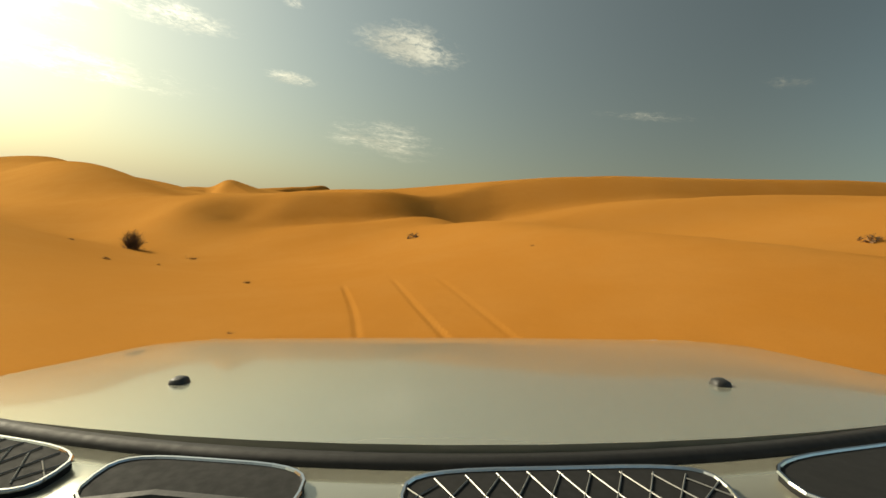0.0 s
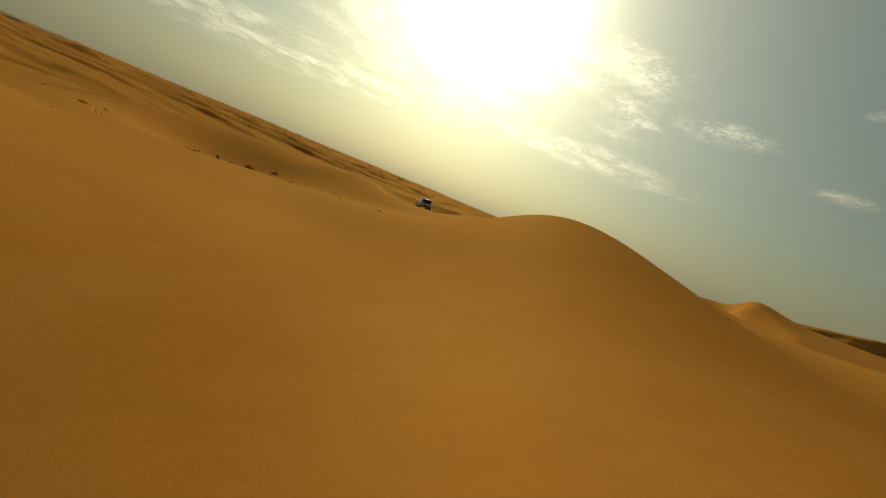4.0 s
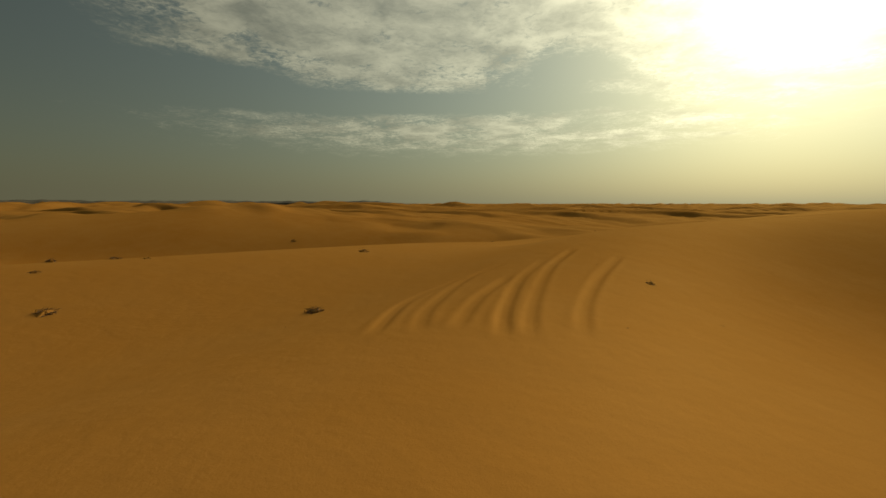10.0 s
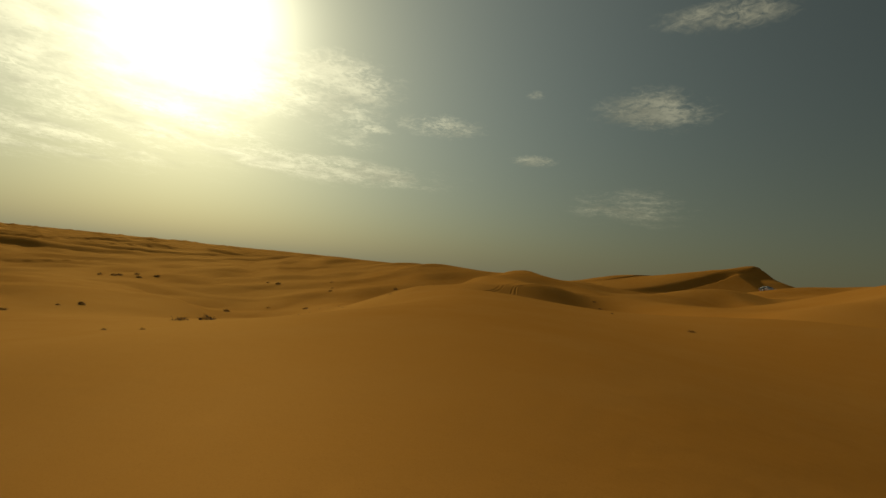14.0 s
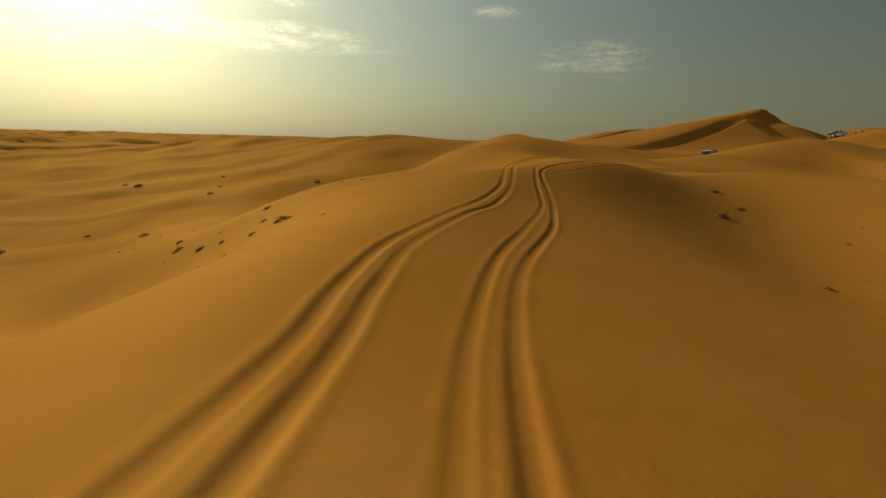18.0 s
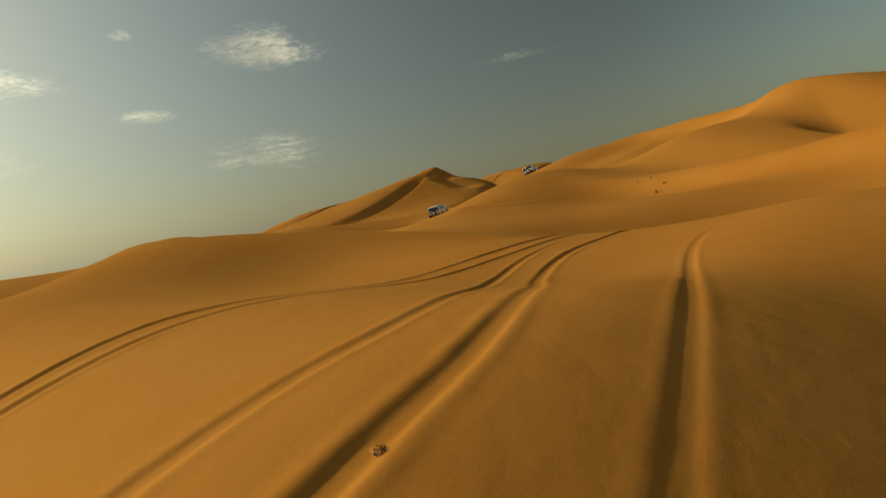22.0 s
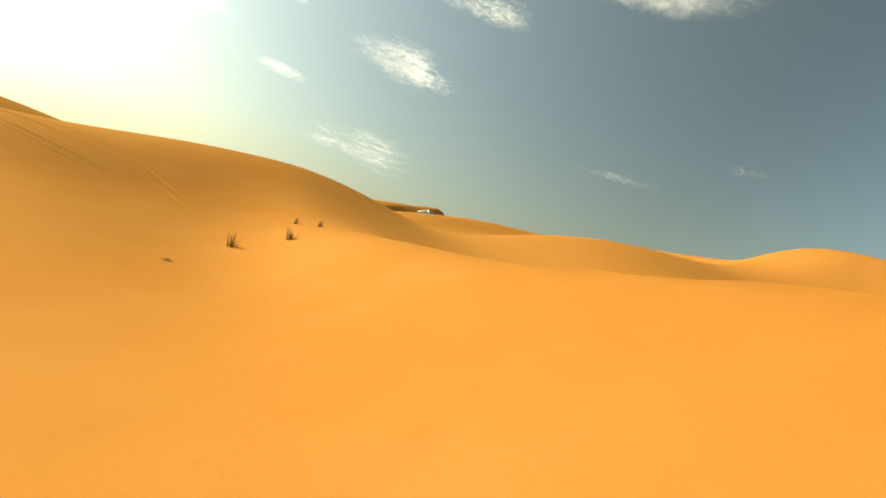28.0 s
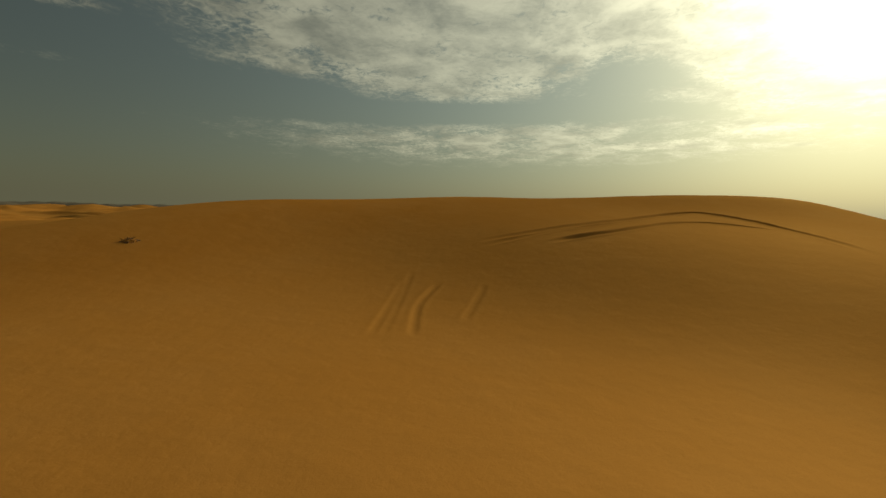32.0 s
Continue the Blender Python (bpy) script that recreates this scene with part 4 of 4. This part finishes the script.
def make_shrub(seed):
    thing = tagged(new("dry_shrub"), "dense dry grey-brown desert shrub with bare twigs", "shrub")
    for n in range(14):
        branch = part("branch", twig_fan(3, 0.50, 0.76, 0.015, seed + 20 + n, 0.9), BARK, thing, "dark bare branch")
        tagged(part("twig_tangle", twig_fan(19, 0.50, 0.80, 0.007, seed + 60 + n, 0.85), TWIG, branch, "thin tangled dry twigs"), kind="stuff")
    tagged(part("fallen_twig_litter", twig_fan(12, 0.85, 0.14, 0.010, seed + 2, 1.0), TWIG, thing, "dead twigs lying round the foot"), kind="stuff")
    smooth(part("sand_mound", sand_mound(0.6, 0.12, seed + 3), SAND, thing, "sand drift at the foot"))
    return thing


CLUMPS = [make_clump(11), make_clump(23), make_clump(37), make_clump(41)]
placed = [0]


def clump(x, y, width):
    i = placed[0]
    placed[0] += 1
    source = CLUMPS[i % 4]
    thing = source if i < 4 else copy_thing(source, Matrix())
    set_down(thing, x, y, 1.1 * width, (i * 77) % 360, 0.02)
    if width > 0.7:
        thing["label"] = "broad clump of dead brown desert plant, half buried in sand"
    elif width < 0.25:
        thing["label"] = "small dark tuft of dead desert plant in sand"


clump(-9.0, 12.3, 0.21)
clump(-8.6, 15.9, 0.39)
clump(-8.9, 15.2, 0.10)
clump(-8.0, 13.0, 0.10)
clump(-1.1, 15.9, 0.56)
clump(-1.7, 15.6, 0.10)
clump(-2.4, 15.4, 0.10)
clump(-2.2, 15.5, 0.10)
clump(-12.4, 15.3, 0.23)
clump(-4.1, 9.8, 0.18)
clump(3.7, 19.8, 0.30)
clump(1.9, 9.9, 0.10)
clump(13.1, 14.3, 0.71)
clump(-2.4, 5.4, 0.10)
clump(-42.4, 22.5, 0.20)
clump(-43.6, 37.5, 0.33)
clump(-42.3, 35.9, 0.10)
clump(-41.1, 35.6, 0.12)
clump(-38.4, 32.9, 0.10)
clump(-38.0, 33.2, 0.10)
clump(-78.6, 35.3, 1.09)
clump(-78.5, 38.3, 1.10)
clump(-57.7, 35.6, 0.41)
clump(-69.2, 43.0, 0.45)
clump(-49.5, 37.0, 0.28)
clump(-47.9, 37.2, 0.15)
clump(-65.5, 20.4, 0.75)
clump(-68.6, 21.6, 0.51)
clump(-61.0, 22.6, 0.13)
clump(-59.1, 17.9, 0.17)
clump(-65.8, 9.6, 0.35)
clump(-61.3, 26.8, 0.16)
clump(-61.0, 27.7, 0.22)
clump(-57.5, 27.9, 0.40)
clump(-57.4, 28.2, 0.22)
clump(-58.8, 29.0, 0.11)
clump(-58.3, 30.1, 0.26)
clump(-73.8, 36.6, 0.54)
clump(-56.4, 25.2, 0.23)
clump(-65.2, -7.5, 0.37)
clump(-63.0, -0.8, 0.30)
clump(-59.3, 3.4, 0.49)
clump(-65.2, 2.7, 0.64)
clump(-111.6, -34.3, 1.20)
clump(-77.5, 9.1, 0.34)
clump(-77.5, 10.1, 0.22)
clump(-74.9, 9.7, 0.26)
clump(-73.1, 12.1, 0.38)
clump(-74.6, 16.3, 0.43)
clump(-74.6, 17.4, 0.10)
clump(-81.4, 14.9, 0.38)
clump(-132.2, -14.4, 0.91)
clump(-73.4, 16.4, 0.10)
clump(-77.7, 21.9, 0.11)
clump(-76.6, 22.8, 0.25)
clump(-74.6, 23.4, 0.10)
clump(-73.1, 21.6, 0.10)
clump(-142.5, 26.9, 0.59)
clump(-102.8, 17.9, 0.50)
clump(-188.9, 76.8, 1.20)
clump(-186.0, 82.0, 1.20)
clump(-94.4, 25.1, 0.21)
clump(-146.7, 31.2, 0.64)
clump(-94.2, 29.9, 0.12)
clump(-130.8, 35.7, 1.20)
clump(-144.5, 33.5, 0.96)
clump(-139.1, 31.6, 0.49)
clump(-140.9, 39.5, 0.53)
clump(-137.4, 39.7, 0.49)
clump(-134.6, 28.8, 0.56)
clump(-157.0, 33.9, 0.50)
clump(-191.0, 74.5, 1.11)
clump(-189.5, 80.0, 1.20)
clump(-137.9, 46.1, 0.65)
clump(-140.3, 50.2, 0.42)
clump(-140.7, 52.0, 0.71)
clump(-98.2, 32.3, 0.10)
clump(-98.0, 32.5, 0.10)
clump(-100.3, 32.9, 0.10)
clump(-188.9, 75.8, 1.20)
clump(-186.2, 78.8, 1.20)
clump(-124.3, 51.1, 1.03)
clump(-123.8, 52.5, 1.20)
clump(-141.3, 52.2, 0.50)
clump(-119.7, 44.6, 0.34)
clump(-118.0, 45.5, 0.39)
clump(-156.8, 77.1, 1.20)
clump(-152.5, 94.0, 0.83)
clump(-97.9, 53.5, 0.20)
clump(-94.9, 50.1, 0.29)
clump(-128.6, 79.4, 0.56)
clump(-124.1, 76.0, 0.83)
clump(-123.4, 75.8, 0.38)
clump(-125.4, 75.4, 0.51)
clump(-118.8, 72.8, 0.25)
clump(-126.5, 77.2, 0.43)
clump(-135.1, 78.3, 0.56)
clump(-133.1, 76.8, 0.81)
clump(-139.4, 82.3, 0.38)
clump(-129.9, 75.9, 0.60)
clump(-128.2, 75.9, 0.44)
clump(-130.1, 77.4, 0.28)
clump(-124.6, 73.2, 0.26)
clump(-133.0, 75.8, 0.22)
clump(-126.7, 73.4, 0.17)
clump(-154.2, 82.5, 0.63)
clump(-146.6, 80.0, 0.27)
clump(-142.1, 79.6, 0.29)
clump(-144.1, 79.5, 0.30)
clump(-142.3, 81.6, 0.30)
clump(-146.4, 82.8, 0.88)
clump(-115.3, 66.8, 0.10)
clump(-115.4, 69.1, 0.10)
clump(-159.7, 101.5, 0.65)
clump(-155.7, 97.8, 0.60)
clump(-172.1, 96.4, 0.91)
clump(-168.4, 95.9, 1.20)
clump(-125.1, 83.8, 0.29)
clump(-126.2, 83.2, 0.29)
clump(-142.2, 99.2, 0.89)
clump(-105.8, 87.6, 0.47)
clump(-105.6, 84.7, 0.66)
clump(-104.8, 85.8, 0.44)
clump(-106.5, 84.5, 0.18)
clump(-101.4, 82.8, 0.23)
clump(-100.8, 83.8, 0.24)
clump(-102.7, 79.2, 0.49)
clump(-101.4, 80.2, 0.21)
clump(-112.8, 86.6, 0.10)
clump(-112.8, 86.0, 0.10)
clump(-88.9, 114.9, 0.26)
clump(-92.3, 110.5, 0.22)
clump(-85.3, 89.6, 0.37)
clump(-85.5, 89.2, 0.24)
clump(-96.3, 104.1, 0.62)
clump(-96.2, 104.7, 0.30)
clump(-94.8, 103.7, 0.56)
clump(-102.4, 94.6, 0.11)
clump(-89.1, 102.7, 0.26)
clump(-85.7, 88.8, 0.15)
clump(-94.6, 87.2, 0.17)
clump(-93.9, 96.7, 0.23)
clump(-91.6, 97.6, 0.20)
clump(-87.3, 103.9, 0.19)
clump(-87.0, 104.2, 0.20)
clump(-86.8, 104.2, 0.15)
clump(-86.9, 103.6, 0.10)
clump(-84.3, 102.2, 0.10)
clump(-91.5, 119.0, 0.10)
clump(-93.9, 125.7, 0.17)
clump(-85.8, 128.1, 0.10)
clump(-93.1, 118.0, 0.10)
clump(-92.1, 116.8, 0.10)
clump(-93.2, 125.5, 0.10)
clump(-114.9, 111.3, 0.41)

shrub = set_down(make_shrub(5), -11.67, 17.23, 0.88, 30, 0.05)
set_down(copy_thing(shrub, Matrix()), -61.30, 30.18, 0.38, 200, 0.04)["label"] = "small dense dry brown shrub in a sandy hollow"
TUFTS = [make_tussock(3), make_tussock(8)]
TUFT_SPOTS = ((-89.24, 118.60, 0.7, 0), (-88.02, 119.15, 0.64, 60), (-88.65, 121.78, 0.42, 140), (-87.76, 121.18, 0.42, 220), (-57.92, 28.56, 0.42, 30), (-55.85, 28.14, 0.34, 90), (-56.03, 28.25, 0.24, 200), (-62.38, 31.47, 0.5, 45), (-57.57, 28.31, 0.3, 150), (-62.87, 31.29, 0.34, 260), (-58.60, 28.69, 0.3, 10))
for i, (x, y, s, turn) in enumerate(TUFT_SPOTS):
    set_down(TUFTS[i] if i < 2 else copy_thing(TUFTS[i % 2], Matrix()), x, y, s, turn, 0.03, 0.4)


# ---- distance ----
def build_far_ridge():
    """A long, low, dark stony rise at the edge of the sand, a kilometre off."""
    rings = []
    for k in range(241):
        f = k / 240
        a = radians(100 + 54 * f)
        far = 980 + 60 * math.sin(5 * f) + 25 * math.sin(17 * f + 1)
        top = 8.6 * min(1, 6 * f, 5 * (1 - f)) + 1.1 * math.sin(31 * f) * math.sin(13 * f + 2) + 0.6 * math.sin(97 * f) * math.sin(61 * f) + 0.35 * math.sin(230 * f)
        d = Vector((-math.sin(a), math.cos(a), 0))
        c = Vector((-50, 25, 0)) + d * far
        z = -5.6
        rings.append([c - d * 40 + Vector((0, 0, z - 3)), c - d * 12 + Vector((0, 0, z + top * 0.6)), c + Vector((0, 0, z + top)), c + d * 20 + Vector((0, 0, z + top * 0.7)), c + d * 45 + Vector((0, 0, z - 3))])
    me = bpy.data.meshes.new("far_ridge")
    bm = loft(rings)
    bm.to_mesh(me)
    bm.free()
    me.materials.append(STONY)
    smooth(tagged(new("far_ridge", me), "low dark stony rise along the horizon", "ridge", kind="structure"))


build_far_ridge()


# ---- vehicles ----
def body_ring(y, w, z0, z1):
    return [(-w * 0.90, y, z0), (-w, y, z0 + (z1 - z0) * 0.28), (-w, y, z0 + (z1 - z0) * 0.62), (-w * 0.975, y, z1 - 0.05), (-w * 0.91, y, z1),
            (w * 0.91, y, z1), (w * 0.975, y, z1 - 0.05), (w, y, z0 + (z1 - z0) * 0.62), (w, y, z0 + (z1 - z0) * 0.28), (w * 0.90, y, z0)]


def make_wheel(suv, x, y, s):
    wheel = new("wheel")
    wheel.parent = suv
    wheel.location = (x, y, 0.385)
    prof = ((0.22, -0.12), (0.34, -0.13), (0.375, -0.10), (0.385, 0.0), (0.375, 0.10), (0.34, 0.13), (0.22, 0.12))
    n = 28
    rings = [[(o * s, math.cos(a) * r, math.sin(a) * r) for r, o in prof] for a in (2 * math.pi * k / n for k in range(n + 1))]
    smooth(part("tyre", loft(rings, True, False), RUBBER, wheel))
    bm = bmesh.new()
    tube([(0.06 * s, 0, 0), (0.11 * s, 0, 0)], 0.07, 12, bm)
    for k in range(6):
        a = 2 * math.pi * k / 6
        tube([(0.10 * s, math.cos(a) * 0.05, math.sin(a) * 0.05), (0.105 * s, math.cos(a) * 0.225, math.sin(a) * 0.225)], [0.035, 0.028], 6, bm)
    for k in range(24):
        a, b = 2 * math.pi * k / 24, 2 * math.pi * (k + 1) / 24
        tube([(0.10 * s, math.cos(a) * 0.23, math.sin(a) * 0.23), (0.10 * s, math.cos(b) * 0.23, math.sin(b) * 0.23)], 0.018, 6, bm)
    part("rim", bm, ALLOY, wheel, "six-spoke alloy rim")


def crown(y):
    """The bonnet's height along its middle."""
    f = (y - 0.45) / 1.02
    return 1.255 - 0.135 * f - max(0.0, f - 0.7) ** 2


def make_suv(paint, label):
    suv = tagged(new("off_road_car"), label, "car", "convoy of off-road cars")
    body = [body_ring(*s) for s in ((1.74, 0.66, 0.50, 0.82), (1.68, 0.80, 0.42, 0.98), (1.52, 0.89, 0.40, 1.06), (0.95, 0.92, 0.40, 1.165), (0.42, 0.93, 0.40, 1.205),
                                    (-0.6, 0.93, 0.40, 1.21), (-1.8, 0.93, 0.42, 1.21), (-2.55, 0.90, 0.46, 1.19), (-2.74, 0.84, 0.52, 1.10))]
    ob = part("body", loft(body), paint, suv)
    # bonnet: a crowned sheet with a folded rim, its back edge bowed
    rows = []
    for k in range(13):
        f = k / 12
        row = []
        for j in range(17):
            u = j / 8 - 1
            y = (0.44 + 0.20 * u * u) * (1 - f) + (1.50 - 0.10 * u * u) * f
            x = u * (0.845 - 0.06 * f)
            z = crown(y) - 0.008 * u * u - 0.2 * max(0, abs(u) - 0.75) ** 2 * (0.4 + 0.6 * f)
            row.append((x, y, z))
        rows.append(row)
    bonnet = part("bonnet", loft(rows, False), paint, suv)
    solid = bonnet.modifiers.new("thickness", "SOLIDIFY")
    solid.thickness, solid.offset = 0.022, -1.0
    split = bonnet.modifiers.new("crisp_rim", "EDGE_SPLIT")
    split.split_angle = radians(40)
    smooth(bonnet)
    for s in (-1, 1):
        z = crown(0.735) - 0.007
        smooth(part("washer_nozzle", loft([[(s * 0.440 + a * 0.0135 * k, 0.705 + b * 0.014 * k, z + h) for a, b in ((-1, -0.7), (-0.7, -1), (0.7, -1), (1, -0.7), (1, 0.7), (0.7, 1), (-0.7, 1), (-1, 0.7))]
                                           for k, h in ((1.0, -0.01), (1.0, 0.008), (0.85, 0.016), (0.5, 0.019))]), TRIM, suv, "black washer nozzle on the bonnet"))
    # seal, cowl and its grilles behind the bonnet
    seal = []
    for j in range(25):
        u = j / 12 - 1
        y = 0.429 + 0.20 * u * u
        seal.append([(u * 0.84, y + a, 1.246 + b - 0.012 * u * u) for a, b in ((-0.014, -0.05), (-0.015, 0.0), (-0.007, 0.006), (0.004, 0.005), (0.010, -0.03))])
    smooth(part("bonnet_seal", loft(seal), RUBBER, suv, "black rubber seal along the bonnet's back edge"))
    cowl = []
    for j in range(25):
        u = j / 12 - 1
        y = 0.417 + 0.20 * u * u
        cowl.append([(u * 0.84, y + a, z - 0.012 * u * u) for a, z in ((0.006, 1.20), (0.004, 1.243), (-0.04, 1.247), (-0.12, 1.250), (-0.14, 1.20))])
    smooth(part("cowl", loft(cowl), paint, suv, "painted cowl under the windscreen"))
    for x0, x1 in ((-0.62, -0.37), (-0.33, -0.13), (-0.04, 0.25), (0.31, 0.60)):
        mid = (x0 + x1) / 2
        round_vent = []
        for n in range(29):
            a = 2 * math.pi * n / 28
            c, s = math.cos(a), math.sin(a)
            x = mid + (x1 - x0) / 2 * math.copysign(abs(c) ** 0.6, c)
            round_vent.append((x, 0.357 + 0.24 * x * x + 0.042 * math.copysign(abs(s) ** 0.6, s)))
        # no hole is cut: a closed plate, its inner shade painted near-black
        vent = part("cowl_vent", loft([[(x, y, z) for x, y in round_vent[:-1]] for z in (1.245, 1.2535)]), VENT_SHADE, suv, "cowl vent, a closed plate coloured black for the shade inside")
        part("vent_rim", tube([(x, y, 1.254) for x, y in round_vent], 0.0022, 6), CHROME, vent, "thin bright rim")
        if x0 in (-0.62, -0.04):
            bm = bmesh.new()
            n = int((x1 - x0) / 0.027)
            for k in range(n):
                c = x0 + (x1 - x0) * (k + 0.5) / n
                r = 0.036 * math.sqrt(max(0.05, 1 - ((c - (x0 + x1) / 2) / ((x1 - x0) / 2)) ** 2))
                yy = 0.357 + 0.24 * c * c
                for d in (-1, 1):
                    tube([(c - d * 0.016, yy - r, 1.2545), (c + d * 0.016, yy + r, 1.2545)], 0.0008, 4, bm)
            part("mesh_grille", bm, MESH, vent, "crossed metal mesh")
    part("wiper_arm", tube([(-0.30, 0.325, 1.262), (-0.24, 0.333, 1.266), (-0.12, 0.322, 1.264), (0.10, 0.305, 1.262)], [0.008, 0.007, 0.006, 0.004], 6), TRIM, suv, "black wiper arm lying on the cowl")
    # cabin
    w0, w1 = 0.83, 0.66
    glass_f = [(-w0, 0.36, 1.22), (w0, 0.36, 1.22), (w1, -0.52, 1.68), (-w1, -0.52, 1.68)]
    part("windscreen", slab(glass_f, 0.012), TINTED, suv, "dark tinted windscreen")
    roof = [[(-w1 - d, y, z - 0.05), (-w1 + 0.06 - d, y, z), (0, y, z + 0.02), (w1 - 0.06 + d, y, z), (w1 + d, y, z - 0.05), (w1 + d, y, z - 0.07), (-w1 - d, y, z - 0.07)]
            for y, z, d in ((-0.50, 1.72, 0.0), (-0.9, 1.755, 0.02), (-1.8, 1.75, 0.02), (-2.35, 1.72, 0.01), (-2.48, 1.69, 0.0))]
    smooth(part("roof", loft(roof), paint, suv))
    for s in (-1, 1):
        for ya, yb, yta, ytb in ((0.22, -0.42, -0.42, -0.50), (-0.46, -1.28, -0.55, -1.28), (-1.36, -2.05, -1.36, -2.05), (-2.12, -2.60, -2.12, -2.42)):
            quad = [(s * w0 * 1.06, ya, 1.215), (s * w0 * 1.06, yb, 1.215), (s * (w1 + 0.01), ytb, 1.675), (s * (w1 + 0.01), yta, 1.675)]
            part("side_window", slab(quad if s < 0 else quad[::-1], 0.015), TINTED, suv, "dark tinted side window")
        for ya, yt in ((0.30, -0.50), (-0.44, -0.52), (-1.32, -1.32), (-2.085, -2.085), (-2.66, -2.46)):
            part("pillar", tube([(s * w0 * 1.07, ya, 1.20), (s * (w1 + 0.012), yt, 1.69)], 0.036, 6), paint, suv)
        part("roof_rail", tube([(s * 0.60, -0.6, 1.76), (s * 0.60, -0.75, 1.80), (s * 0.60, -2.15, 1.80), (s * 0.60, -2.3, 1.75)], 0.018, 8), TRIM, suv, "black roof rail")
        part("mirror", slab([(s * 0.96, 0.20, 1.16), (s * 1.13, 0.18, 1.16), (s * 1.13, 0.18, 1.32), (s * 0.96, 0.20, 1.33)], 0.09, 0.02), paint, suv, "outside mirror")
        part("headlight", slab([(s * 0.50, 1.755, 0.86), (s * 0.80, 1.69, 0.88), (s * 0.80, 1.67, 1.00), (s * 0.50, 1.725, 0.98)], 0.05, 0.01), LENS, suv, "clear headlight")
        part("tail_light", slab([(s * 0.66, -2.765, 0.80), (s * 0.82, -2.735, 0.80), (s * 0.82, -2.72, 1.12), (s * 0.66, -2.745, 1.12)], 0.03, 0.006), RED_LENS, suv, "red tail light")
        for y in (-0.42, -1.28):
            part("door_handle", block(s * 0.935 - 0.02, s * 0.935 + 0.02, y, y + 0.18, 1.03, 1.06, 0.008), paint, suv)
        part("side_step", tube([(s * 0.90, 0.35, 0.40), (s * 0.95, 0.2, 0.38), (s * 0.95, -1.2, 0.38), (s * 0.90, -1.35, 0.40)], 0.04, 8), TRIM, suv, "black side step")
        for y in (0.98, -1.78):
            arch = [(s * 0.925, y + 0.47 * math.cos(a), 0.385 + 0.47 * math.sin(a)) for a in (math.pi * k / 14 for k in range(15))]
            part("wheel_arch", tube(arch, 0.045, 6), TRIM, suv, "black plastic wheel arch")
            make_wheel(suv, s * 0.84, y, s)
    part("rear_window", slab([(w0 * 0.9, -2.70, 1.23), (-w0 * 0.9, -2.70, 1.23), (-w1 * 0.95, -2.47, 1.66), (w1 * 0.95, -2.47, 1.66)][::-1], 0.012), TINTED, suv, "dark tinted rear window")
    part("front_bumper", block(-0.80, 0.80, 1.62, 1.80, 0.42, 0.66, 0.05), TRIM, suv)
    part("rear_bumper", block(-0.84, 0.84, -2.86, -2.66, 0.44, 0.70, 0.05), TRIM, suv)
    bm = bmesh.new()
    for k in range(5):
        block(-0.46, 0.46, 1.735, 1.765, 0.72 + 0.055 * k, 0.745 + 0.055 * k, 0.006, bm)
    part("grille", bm, CHROME, suv, "barred chrome grille")
    part("plate", block(-0.26, 0.26, -2.88, -2.855, 0.54, 0.65, 0.006), WHITE, suv, "plain white plate")
    spare = new("spare_wheel")
    spare.parent = suv
    n = 28
    rings = [[(math.cos(a) * r, -2.80 - o, 0.92 + math.sin(a) * r) for r, o in ((0.20, 0.0), (0.36, 0.0), (0.37, 0.10), (0.34, 0.16), (0.20, 0.17))] for a in (2 * math.pi * k / n for k in range(n + 1))]
    smooth(part("tyre", loft(rings, True, False), RUBBER, spare))
    part("cover", tube([(0, -2.82, 0.92), (0, -2.955, 0.92)], 0.22, 24), paint, spare)
    return suv


def lie(x, y, turn):
    """The pose of a car that stands on the slope at x, y and heads turn degrees left of +y."""
    a = radians(turn)
    f, r = Vector((-math.sin(a), math.cos(a), 0)), Vector((math.cos(a), math.sin(a), 0))
    def up(p, q, d):
        return (zat(x + q.x * d, y + q.y * d) - zat(x - q.x * d, y - q.y * d)) / (2 * d)
    f.z, r.z = up(0, f, 1.4), up(0, r, 0.8)
    f.normalize()
    n = r.cross(f).normalized()
    r = f.cross(n)
    m = Matrix((r, f, n)).transposed().to_4x4()
    m.translation = Vector((x, y, zat(x, y) - 0.02)) + f * 0.4
    return m


lead = make_suv(WHITE, "white off-road car parked on the open sand")
lead.matrix_basis = lie(-102.0, 150.0, -25)
copy_thing(lead, lie(-83.0, 160.0, -35))
copy_thing(lead, lie(-85.0, 63.0, 72))
own = make_suv(SILVER, "silver off-road car with a dusty bonnet, standing on the sand")
own.matrix_basis = seat(*ROWS[0][1:4], 0.0, 1.65, 7.6) @ pose(0, 0, 0, -90) @ pose(0, 0.02, -1.5)
